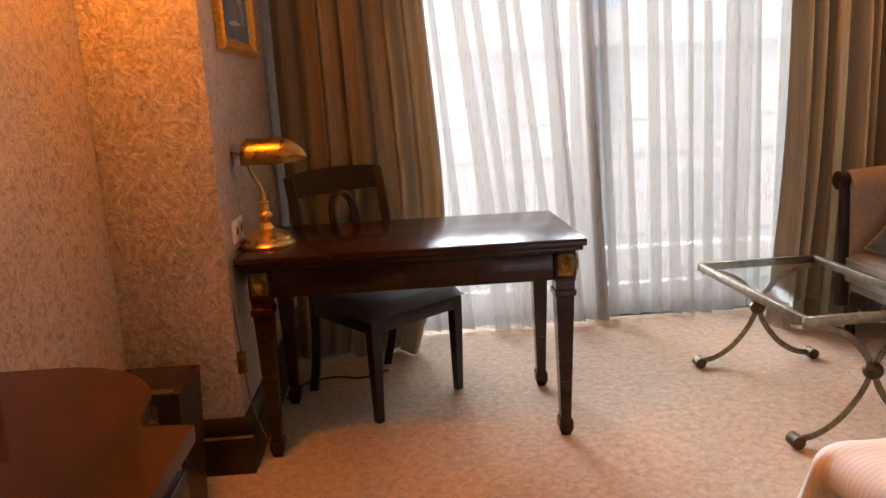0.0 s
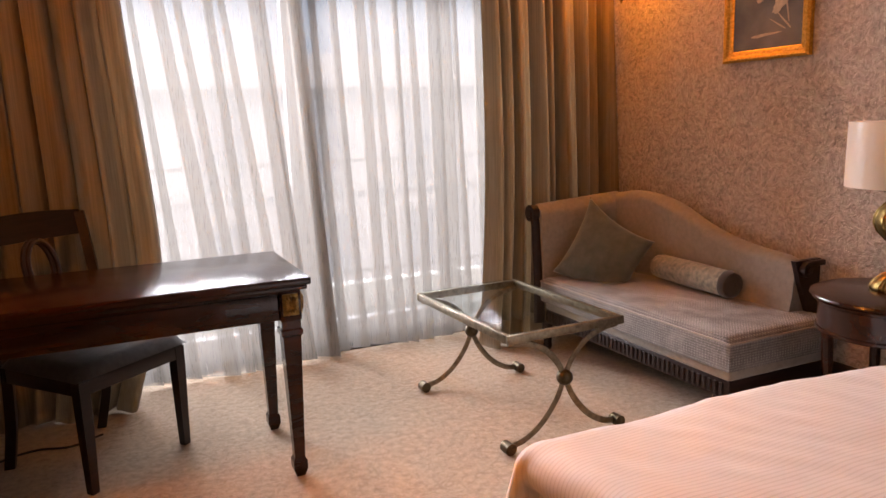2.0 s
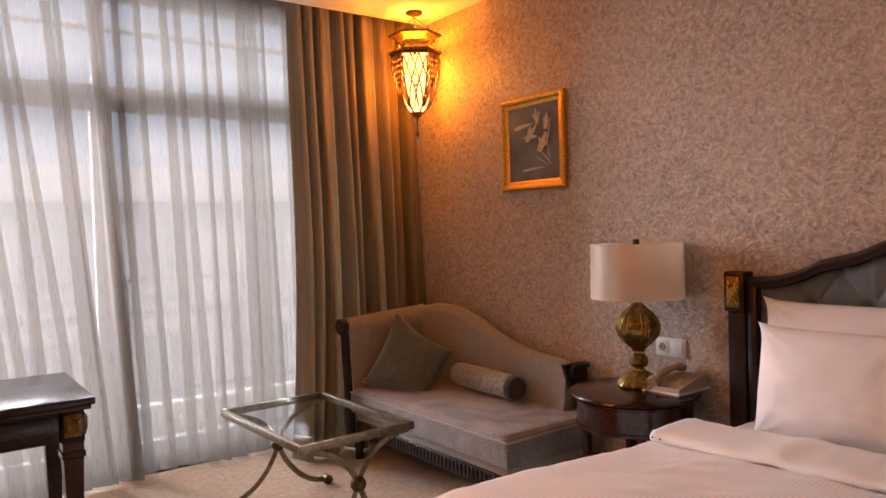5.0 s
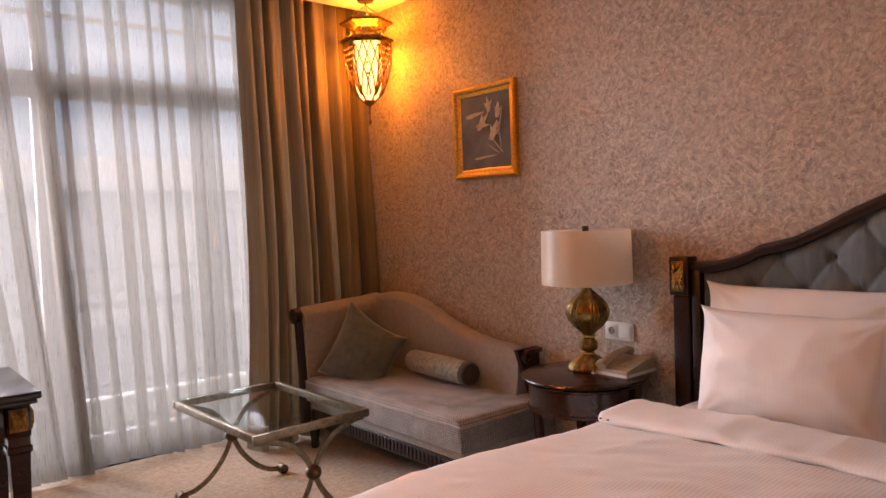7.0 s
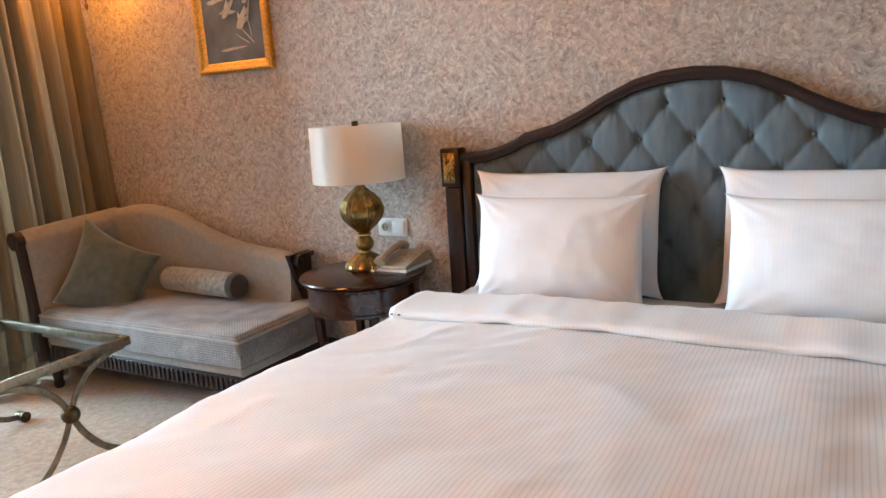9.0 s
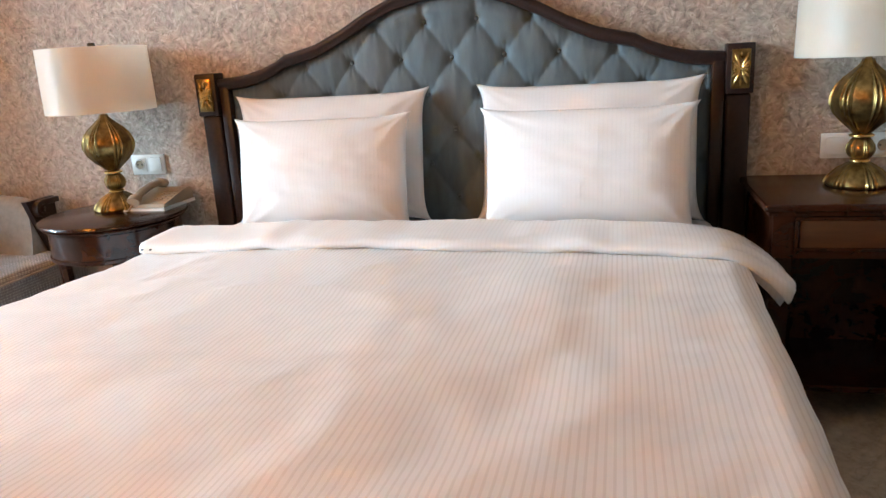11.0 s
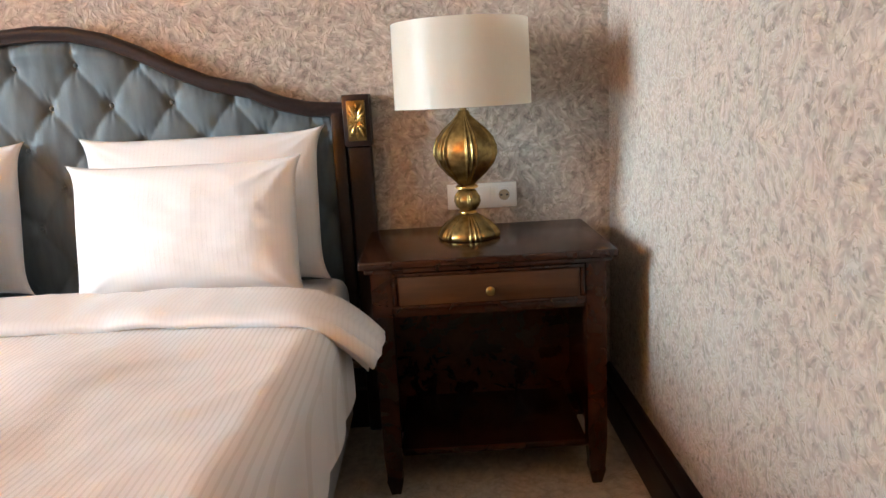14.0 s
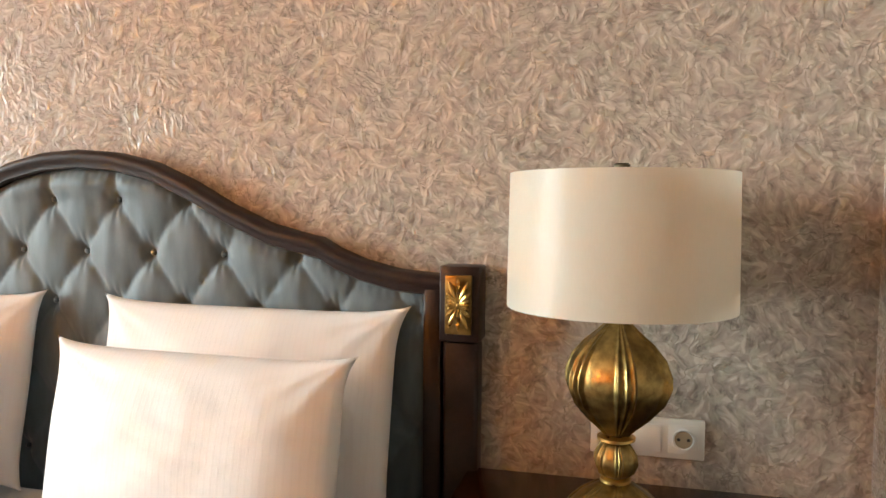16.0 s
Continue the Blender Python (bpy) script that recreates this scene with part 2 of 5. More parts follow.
BRASS = make_metal("antique_brass", (0.15, 0.097, 0.034), (0.33, 0.225, 0.08), 0.28)
POLISHED = make_metal("polished_gold_brass", (0.58, 0.37, 0.115), (0.68, 0.45, 0.15), 0.24)
IRON = make_metal("brushed_bronze_metal", (0.16, 0.13, 0.09), (0.29, 0.24, 0.17), 0.33)
BRONZE = make_metal("dark_bronze", (0.06, 0.045, 0.028), (0.13, 0.10, 0.06), 0.34)
GILT = make_metal("gilded_frame", (0.55, 0.31, 0.06), (0.80, 0.50, 0.13), 0.35, 90)
CHAISE = make_cloth("grey_beige_upholstery", (0.235, 0.205, 0.175), (0.305, 0.265, 0.225), 800, (40, 40, 40), 0.8, 0.3, 0.12)
QUILT = make_quilt()
TUFT = make_cloth("slate_blue_satin", (0.088, 0.115, 0.128), (0.135, 0.168, 0.182), 800, (30, 30, 8), 0.5, 0.5, 0.08)
VELVET = make_cloth("sage_velvet", (0.060, 0.067, 0.052), (0.108, 0.116, 0.092), 500, (20, 20, 20), 0.8, 0.5, 0.15)
BROCADE = make_cloth("sage_brocade", (0.13, 0.13, 0.10), (0.38, 0.33, 0.25), 500, (45, 45, 45), 0.7, 0.4, 0.15)
LEATHER = make_cloth("dark_brown_velvet", (0.035, 0.025, 0.018), (0.06, 0.042, 0.03), 500, (30, 30, 30), 0.8, 0.4, 0.1)
SEATPAD = make_cloth("grey_chair_fabric", (0.085, 0.08, 0.08), (0.13, 0.125, 0.125), 600, (40, 40, 40), 0.8, 0.4, 0.15)
LINEN = make_linen("striped_satin_linen", True, 1)
LINEN_FOLD = make_linen("striped_linen_fold", True, 1, 0.0125, 0.12)
LINEN_PILLOW = make_linen("fine_striped_pillow_cotton", True, 0, 0.013, 0.04)
LINEN_PLAIN = make_linen("white_cotton", False)
SHADE = make_shade()
IVORY = make_plain("ivory_plastic", (0.36, 0.285, 0.19), 0.35)
WHITE_PLASTIC = make_plain("white_plastic", (0.78, 0.77, 0.73), 0.3)
BLACK = make_plain("black_plastic", (0.02, 0.02, 0.02), 0.4)
PAPER = make_plain("cream_card", (0.72, 0.56, 0.42), 0.7)
CANVAS = make_cloth("grey_blue_canvas", (0.085, 0.105, 0.135), (0.22, 0.25, 0.285), 300, (5, 5, 9), 0.7, 0.0, 0.2)
PETAL = make_cloth("pale_lily_paint", (0.38, 0.37, 0.34), (0.60, 0.58, 0.53), 300, (40, 40, 40), 0.7, 0.0, 0.2)
GLASS = make_glass("clear_glass")
AMBER = make_glow("lit_amber_glass", (1.0, 0.83, 0.52), 0.50)
FRAME_WHITE = make_plain("grey_white_window_paint", (0.50, 0.50, 0.49), 0.4)
WINDOW_GREY = make_plain("grey_window_paint", (0.20, 0.20, 0.205), 0.7)
STONE = make_plain("pale_facade_render", (0.64, 0.625, 0.60), 0.9)
DARKPANE = make_plain("dark_window_pane", (0.30, 0.33, 0.36), 0.2)
CONCRETE = make_plain("balcony_stone", (0.42, 0.41, 0.39), 0.9, Specular_IOR_Level=0.1)
GLARE_STRIP = make_plain("dark_glare_strip", (0.06, 0.058, 0.055), 0.7)
RAIL = make_plain("grey_wrought_iron", (0.16, 0.16, 0.165), 0.85, Specular_IOR_Level=0.08)
ASPHALT = make_plain("street_asphalt", (0.055, 0.055, 0.058), 0.9)


# ---- mesh helpers ----
def mesh_of(name, bm, material, angle=0.6):
    bmesh.ops.recalc_face_normals(bm, faces=bm.faces)
    for f in bm.faces:
        f.smooth = True
    for e in bm.edges:
        if len(e.link_faces) != 2 or e.calc_face_angle() > angle:
            e.smooth = False
    me = bpy.data.meshes.new(name)
    bm.to_mesh(me)
    bm.free()
    me.materials.append(material)
    return me


def part(name, bm, material, parent=None, label="", angle=0.6):
    ob = new(name, mesh_of(name, bm, material, angle))
    if parent is not None:
        ob.parent = parent
    if label:
        tagged(ob, label)
    return ob


def thing(name, place, turn, label, category, group=""):
    ob = new(name)
    ob.matrix_world = pose(*place, 0, 0, turn)
    return tagged(ob, label, category, group)


def structure(name, bm, material, label, category=""):
    return tagged(part(name, bm, material), label, category or name.split("_")[0], kind="structure")


def join(bm, other):
    me = bpy.data.meshes.new("tmp")
    other.to_mesh(me)
    other.free()
    bm.from_mesh(me)
    bpy.data.meshes.remove(me)
    return bm


def box(lo, hi, bevel=0.0, seg=2, bm=None):
    b = bmesh.new()
    bmesh.ops.create_cube(b, size=1.0)
    for v in b.verts:
        v.co = Vector([lo[i] + (v.co[i] + 0.5) * (hi[i] - lo[i]) for i in range(3)])
    if bevel:
        bmesh.ops.bevel(b, geom=b.edges[:], offset=bevel, segments=seg, profile=0.5, affect="EDGES")
    return join(bm, b) if bm else b


def grid(rows, bm=None, close_u=False, close_v=False):
    """A sheet through rows of points."""
    b = bm or bmesh.new()
    vs = [[b.verts.new(p) for p in row] for row in rows]
    n, m = len(vs), len(vs[0])
    for i in range(n if close_u else n - 1):
        for j in range(m if close_v else m - 1):
            b.faces.new((vs[i][j], vs[(i + 1) % n][j], vs[(i + 1) % n][(j + 1) % m], vs[i][(j + 1) % m]))
    return b


def cap(bm, ring):
    bm.faces.new(ring)


def lathe(profile, n=32, flute=None, bm=None, at=(0, 0, 0)):
    """Turns (radius, height) pairs round z; flute(angle, height) scales the radius."""
    rows = []
    for r, z in profile:
        row = []
        for i in range(n):
            a = 2 * math.pi * i / n
            rr = r * (flute(a, z) if flute else 1.0)
            row.append((at[0] + rr * math.cos(a), at[1] + rr * math.sin(a), at[2] + z))
        rows.append(row)
    b = bmesh.new()
    grid(rows, b, close_v=True)
    b.verts.ensure_lookup_table()
    b.faces.new([b.verts[i] for i in range(n)])
    b.faces.new([b.verts[(len(rows) - 1) * n + i] for i in range(n)])
    return join(bm, b) if bm else b


def tube(points, radius, n=10, bm=None, flat=1.0, up=(0, 0, 1)):
    """A bar along points; radius may be a list; flat squeezes it across."""
    pts = [Vector(p) for p in points]
    rows = []
    for i, p in enumerate(pts):
        d = (pts[min(i + 1, len(pts) - 1)] - pts[max(i - 1, 0)]).normalized()
        side = d.cross(Vector(up))
        if side.length < 1e-3:
            side = d.cross(Vector((1, 0, 0)))
        side.normalize()
        top = side.cross(d)
        r = radius[i] if isinstance(radius, (list, tuple)) else radius
        rows.append([p + r * (math.cos(a) * side + flat * math.sin(a) * top) for a in (2 * math.pi * k / n for k in range(n))])
    b = bmesh.new()
    grid(rows, b, close_v=True)
    b.verts.ensure_lookup_table()
    b.faces.new([b.verts[i] for i in range(n)])
    b.faces.new([b.verts[(len(rows) - 1) * n + i] for i in range(n)])
    return join(bm, b) if bm else b


def prism(outline, axis, lo, hi, bevel=0.0, bm=None):
    """A plate: the outline in the two other axes, from lo to hi along axis."""
    b = bmesh.new()

    def put(p, h):
        q = list(p)
        q.insert(axis, h)
        return b.verts.new(q)
    a = [put(p, lo) for p in outline]
    c = [put(p, hi) for p in outline]
    b.faces.new(a)
    b.faces.new(c[::-1])
    n = len(a)
    for i in range(n):
        b.faces.new((a[i], a[(i + 1) % n], c[(i + 1) % n], c[i]))
    if bevel:
        es = [e for e in b.edges if e.calc_face_angle(0) > 0.5]
        bmesh.ops.bevel(b, geom=es, offset=bevel, segments=2, profile=0.5, affect="EDGES")
    return join(bm, b) if bm else b


def ball(c, r, n=12, bm=None, squash=1.0):
    b = bmesh.new()
    bmesh.ops.create_uvsphere(b, u_segments=n, v_segments=max(6, n // 2), radius=r)
    for v in b.verts:
        v.co = Vector((v.co.x, v.co.y, v.co.z * squash)) + Vector(c)
    return join(bm, b) if bm else b


def smooth_curve(keys, n):
    """Points of a Catmull-Rom curve through the keys."""
    k = [Vector(p) for p in keys]
    k = [2 * k[0] - k[1]] + k + [2 * k[-1] - k[-2]]
    out = []
    for i in range(1, len(k) - 2):
        for j in range(n):
            t = j / n
            out.append(0.5 * (2 * k[i] + (k[i + 1] - k[i - 1]) * t + (2 * k[i - 1] - 5 * k[i] + 4 * k[i + 1] - k[i + 2]) * t * t
                              + (3 * k[i] - k[i - 1] - 3 * k[i + 1] + k[i + 2]) * t ** 3))
    out.append(k[-2])
    return out


# ---- the room ----
XW, YR, XL, YP, XP, YN, HC = 2.90, -1.29, -0.85, 2.55, -0.48, 4.10, 2.60
structure("floor", box((XL - 0.2, YR - 0.2, -0.1), (XW + 0.2, YN + 0.2, 0.0)), CARPET, "beige cut-pile carpet with a faint scroll pattern", "floor")
structure("wall_east", box((XW, YR - 0.2, -0.1), (XW + 0.2, YN + 0.25, 2.9)), WALL, "mottled pink-beige brushed plaster wallpaper behind the bed", "wall")
structure("wall_south", box((XL - 0.2, YR - 0.2, -0.1), (XW, YR, 2.9)), WALL, "mottled pale brushed plaster wallpaper beside the bedside table", "wall")
structure("wall_west", box((XL - 0.2, YR, -0.1), (XL, YN + 0.25, 2.9)), WALL, "mottled grey-beige brushed plaster wallpaper beside the dresser", "wall")
structure("wall_pier", box((XL, YP, 0.0), (XP, YN, 2.9), 0.006), WALL, "projecting pier with mottled wallpaper lit warm by lamplight", "wall")
structure("ceiling", box((XL, YR, HC), (XW, 3.54, 2.9)), CEIL, "plain white painted ceiling", "ceiling")
structure("ceiling_pocket", box((XP, 3.54, 2.80), (XW, YN, 2.9)), CEIL, "recessed curtain pocket in the white ceiling", "ceiling")
WX0, WX1, WZ1 = 0.0, 2.45, 2.72
bmw = box((XP, YN, -0.1), (WX0, YN + 0.25, 2.9))
box((WX1, YN, -0.1), (XW, YN + 0.25, 2.9), bm=bmw)
box((WX0, YN, WZ1), (WX1, YN + 0.25, 2.9), bm=bmw)
structure("wall_north", bmw, WALL, "window wall hidden behind the curtains", "wall")


def skirting(name, a, b, normal, tall=1.0):
    """A moulded skirting board from a to b; normal points into the room."""
    prof = [(0, 0), (0.026, 0), (0.026, 0.135), (0.019, 0.142), (0.019, 0.150), (0.022, 0.156), (0.020, 0.185), (0.012, 0.198), (0.008, 0.205), (0, 0.205)]
    rows = [[(p[0] + d * normal[0], p[1] + d * normal[1], h * tall) for d, h in prof] for p in (a, b)]
    bm = grid(rows, close_v=True)
    bm.verts.ensure_lookup_table()
    n = len(prof)
    bm.faces.new([bm.verts[i] for i in range(n)])
    bm.faces.new([bm.verts[n + i] for i in range(n)])
    structure(name, bm, EBONY, "tall dark-stained moulded wooden skirting board", "baseboard")


skirting("baseboard_south", (XL, YR), (XW, YR), (0, 1), 0.86)
skirting("baseboard_east", (XW, YR + 0.027), (XW, YN), (-1, 0))
skirting("baseboard_pier_front", (XL + 0.027, YP), (XP + 0.026, YP), (0, -1))
skirting("baseboard_pier_side", (XP, YP + 0.002), (XP, YN), (1, 0))
skirting("baseboard_west", (XL, YR + 0.027), (XL, YP - 0.03), (1, 0))

# ---- window, balcony and street ----
win = tagged(new("window_1"), "tall grey-white balcony window behind sheer curtains", "window", kind="structure")
for lo, hi in (((WX0, 4.14, 0), (WX0 + 0.09, 4.21, WZ1)), ((WX1 - 0.09, 4.14, 0), (WX1, 4.21, WZ1)), ((1.06, 4.14, 0), (1.17, 4.21, 2.03)),
               ((1.08, 4.14, 2.17), (1.15, 4.21, WZ1)), ((WX0 + 0.09, 4.135, 2.03), (WX1 - 0.09, 4.215, 2.17)), ((WX0 + 0.09, 4.16, 2.47), (WX1 - 0.09, 4.19, 2.50)),
               ((WX0 + 0.09, 4.14, 0), (1.06, 4.21, 0.14)), ((1.17, 4.14, 0), (WX1 - 0.09, 4.21, 0.14)), ((WX0 + 0.09, 4.14, WZ1 - 0.07), (WX1 - 0.09, 4.21, WZ1))):
    part("window_frame", box(lo, hi, 0.006), WINDOW_GREY, win)
for lo, hi in (((WX0 + 0.09, 4.172, 0.14), (1.06, 4.176, 2.03)), ((1.17, 4.172, 0.14), (WX1 - 0.09, 4.176, 2.03)), ((WX0 + 0.09, 4.172, 2.17), (WX1 - 0.09, 4.176, WZ1 - 0.07))):
    part("pane", box(lo, hi), GLASS, win).visible_shadow = False
part("window_handle", box((1.10, 4.10, 1.0), (1.12, 4.14, 1.14), 0.006), BRASS, win)
# added dark strip: its colour tones down the floor the sky lamp overlights
structure("threshold", box((WX0, 3.99, 0.0), (WX1, 4.132, 0.010), 0.003), GLARE_STRIP, "added dark strip dimming the overlit floor below the balcony window", "threshold")
structure("balcony", box((-0.6, 4.36, -0.25), (3.2, 5.1, -0.03)), CONCRETE, "pale stone balcony slab", "balcony")


def railing():
    t = thing("balcony_railing", (1.3, 4.98, 0), 0, "weathered grey wrought-iron balcony railing with scrolls", "railing")
    part("plinth", box((-1.9, -0.06, -0.03), (1.9, 0.06, 0.17), 0.01), CONCRETE, t)
    part("top_rail", box((-1.9, -0.025, 1.02), (1.9, 0.025, 1.05), 0.006), RAIL, t)
    part("bottom_rail", box((-1.9, -0.012, 0.24), (1.9, 0.012, 0.265), 0.004), RAIL, t)
    for i in range(20):
        x = -1.85 + i * 0.195
        part("baluster", box((x - 0.008, -0.008, 0.17), (x + 0.008, 0.008, 1.02)), RAIL, t)
        if i < 19:
            for zc, r in ((0.82, 0.058), (0.52, 0.058), (0.67, 0.042)):
                ring = [(x + 0.0975 + r * math.cos(a), 0, zc + r * math.sin(a)) for a in (k * math.pi / 8 for k in range(16))]
                part("scroll", tube(ring + ring[:1], 0.0055, 6, up=(0, 1, 0)), RAIL, t)


railing()


def opposite_house():
    t = thing("apartment_building", (1.5, 21, -11), 0, "pale rendered apartment building across the street", "building")
    part("wall", box((-24, 0, 0), (24, 8, 13.3)), STONE, t)
    part("cornice", box((-24.4, -0.6, 13.3), (24.4, 8, 13.75), 0.08), STONE, t)
    part("parapet", box((-24, -0.1, 13.75), (24, 0.4, 14.3), 0.04), STONE, t)
    for z in (3.4, 6.9, 10.3):
        part("string_course", box((-24.1, -0.18, z), (24.1, 0, z + 0.25), 0.03), STONE, t)
    first = None
    for k, z in enumerate((0.9, 4.3, 7.7, 10.9)):
        for i in range(16):
            x = -22.5 + 3 * i
            if first is None:
                first = part("window", box((-0.6, -0.03, 0), (0.6, 0.05, 1.9)), DARKPANE, t)
                first.location = (x, 0, z)
                sur = part("frame", box((-0.75, -0.12, -0.15), (-0.6, 0, 2.05)), FRAME_WHITE, first)
                for lo, hi in (((0.6, -0.12, -0.15), (0.75, 0, 2.05)), ((-0.6, -0.12, 1.9), (0.6, 0, 2.05)), ((-0.6, -0.2, -0.15), (0.6, 0, 0)), ((-0.04, -0.06, 0), (0.04, -0.03, 1.9))):
                    part("frame", box(lo, hi), FRAME_WHITE, first)
            else:
                w = first.copy()
                scene.collection.objects.link(w)
                w.location = (x, 0, z)
                for c in first.children:
                    cc = c.copy()
                    scene.collection.objects.link(cc)
                    cc.parent = w


opposite_house()
structure("ground", box((-400, 5.5, -11.2), (400, 900, -11)), ASPHALT, "grey street far below the balcony", "ground")


# ---- curtains ----
def folds(x, phase, sharp=1.0):
    """A fold pattern of uneven pleats, between -1 and 1."""
    f = math.sin(x + 0.9 * math.sin(0.37 * x + phase) + phase) * 0.75 + 0.25 * math.sin(2.3 * x + 2.1 * phase)
    return math.copysign(abs(f) ** sharp, f)


def curtain(name, edges, y0, amp, pleats, phase, material, label, category, thick, z0=0.012, z1=2.78, nz=40, nx=260, flare=0.4, over=0.35):
    """A hanging curtain; edges(v) gives its two sides' x for v from 0 (floor) to 1 (rail)."""
    rows = []
    for i in range(nz + 1):
        v = i / nz
        z = z0 + (z1 - z0) * v
        a, b = edges(v)
        row = []
        for j in range(nx + 1):
            u = j / nx
            ph = 2 * math.pi * pleats * u
            drift = 0.5 * math.sin(1.7 * v + 5 * u + phase)
            w = amp * (flare + (1 - flare) * (1 - v) ** 0.6) * folds(ph + drift, phase, 0.8)
            w += 0.25 * amp * math.sin(31 * u + 3.0 * v + phase) * (1 - v)
            x = a + (b - a) * u + over * amp * math.cos(ph + drift + phase) * (1 - 0.3 * v)
            hem = 0.012 * folds(ph * 0.5, phase) if i == 0 else 0
            row.append((x, y0 + w, z + hem))
        rows.append(row)
    t = tagged(new(name), label, category)
    for piece, some in (("panel", rows[2:]), ("hem", rows[:3])):
        bm = grid(some)
        if thick:
            bmesh.ops.solidify(bm, geom=bm.faces[:], thickness=thick)
        part(piece, bm, material, t, angle=1.2)


curtain("drape", lambda v: (-0.44, 0.16 + 0.16 * min(1, v / 0.2) - 0.05 * max(0, (v - 0.3) / 0.7) + 0.02 * math.sin(6 * v)), 3.67, 0.07, 7.4, 0.6, DRAPE,
        "heavy taupe silk drape drawn open beside the desk", "curtain", 0.004)
curtain("drape", lambda v: (2.06 - 0.07 * (1 - v) ** 2 + 0.02 * math.sin(5 * v), 2.885 - 0.06 * v), 3.655, 0.078, 8.3, 3.9, DRAPE,
        "heavy taupe silk drape drawn open behind the chaise", "curtain", 0.004)
def sheer(edges, y0, count, seed, lean, label):
    """A voile panel laid in uneven overlapping folds, with single cloth in the gaps between them."""
    rnd = random.Random(seed)
    spots = []
    for i in range(count):
        spots.append(((i + 0.5 + rnd.uniform(-0.30, 0.30)) / count, rnd.choice((0.045, 0.065, 0.085, 0.105)), rnd.uniform(0.022, 0.05), rnd.uniform(-1, 1), rnd.uniform(0, 6.28)))
    rows = []
    nz = 36
    for i in range(nz + 1):
        v = i / nz
        a, b = edges(v)
        pts = [(a, y0)]
        for u, w, deep, way, ph in spots:
            x = a + (b - a) * u + lean * (0.5 - v) * (0.6 + 0.4 * way) * 4 * u * (1 - u) + 0.010 * math.sin(3.0 * v + ph)
            ww = w * (0.75 + 0.35 * (1 - v) + 0.15 * math.sin(4 * v + ph))
            d = deep * (0.55 + 0.7 * (1 - v))
            pts += [(x - 0.3 * ww, y0 - 0.3 * d), (x + 0.5 * ww, y0 - d), (x - 0.5 * ww, y0 + 0.1 * d), (x + 0.35 * ww, y0 + 0.5 * d)]
        pts.append((b, y0))
        fine = []
        for p, q in zip(pts, pts[1:]):
            fine += [(p[0] + (q[0] - p[0]) * k / 5, p[1] + (q[1] - p[1]) * k / 5) for k in range(5)]
        fine.append(pts[-1])
        for k in range(3):
            fine = [fine[0]] + [((p[0] + 2 * q[0] + r[0]) / 4, (p[1] + 2 * q[1] + r[1]) / 4) for p, q, r in zip(fine, fine[1:], fine[2:])] + [fine[-1]]
        z = 0.012 + 2.768 * v
        rows.append([(x, y, z + (0.010 * math.sin(9 * x + seed) if i == 0 else 0)) for x, y in fine])
    t = tagged(new("sheer_curtain"), label, "curtain")
    part("panel", grid(rows[1:]), SHEER, t, angle=1.2)
    part("hem", grid(rows[:2]), SHEER, t, angle=1.2)


sheer(lambda v: (0.02 - 0.12 * v, 1.20 - 0.12 * v), 3.90, 11, 5, 0.20, "white translucent voile sheer curtain hanging to the floor")
sheer(lambda v: (1.12 - 0.10 * v, 2.40), 3.965, 13, 8, 0.05, "white translucent voile sheer curtain closing the window")


# ---- desk, desk lamp, chair ----
def tapered_leg(x, y, top, w, foot, parent, material, name="leg", spade=True):
    bm = bmesh.new()
    prof = [(w, top), (w, top - 0.03), (w * 1.14, top - 0.034), (w * 1.14, top - 0.052), (w * 0.95, top - 0.058), (foot, 0.075)]
    prof += [(foot * 1.35, 0.062), (foot * 1.35, 0.03), (foot * 0.8, 0.0)] if spade else [(foot * 0.9, 0.0)]
    rows = [[(x + sx * r, y + sy * r, z) for sx, sy in ((-1, -1), (1, -1), (1, 1), (-1, 1))] for r, z in prof]
    grid(rows, bm, close_v=True)
    bm.verts.ensure_lookup_table()
    bm.faces.new([bm.verts[i] for i in range(4)])
    bm.faces.new([bm.verts[len(bm.verts) - 4 + i] for i in range(4)])
    return part(name, bm, material, parent, angle=0.2)


def plaque(parent, lo, hi, axis, sign, gold=None):
    """A gilt rosette plaque; it stands proud of the plane across axis, on side sign."""
    bm = box(lo, hi, 0.002)
    ob = part("plaque", bm, BRASS, parent, "antique brass plaque with a leaf rosette")
    c = [(a + b) / 2 for a, b in zip(lo, hi)]
    h = [(b - a) / 2 for a, b in zip(lo, hi)]
    face = c[axis] + sign * h[axis]
    o = [i for i in range(3) if i != axis]
    leaf = bmesh.new()
    r = min(h[o[0]], h[o[1]])
    for k in range(16):
        a = k * math.pi / 8
        ca, sa = math.cos(a), math.sin(a)
        reach = min(0.86 * h[o[0]] / max(abs(ca), 1e-6), 0.86 * h[o[1]] / max(abs(sa), 1e-6)) * (1.0 if k % 2 == 0 else 0.9)
        pts = []
        for q, lift in ((0.15, 0.0015), (0.45, 0.0035), (0.75, 0.003), (1.0, 0.0)):
            p = [0.0, 0.0, 0.0]
            p[axis] = face + sign * lift
            p[o[0]], p[o[1]] = c[o[0]] + reach * q * ca, c[o[1]] + reach * q * sa
            pts.append(p)
        tube(pts, [0.05 * r, 0.13 * r, 0.17 * r, 0.05 * r], 6, bm=leaf)
    mid = list(c)
    mid[axis] = face
    ball(mid, 0.2 * r, 8, leaf)
    part("rosette", leaf, gold or BRASS, ob)
    return ob


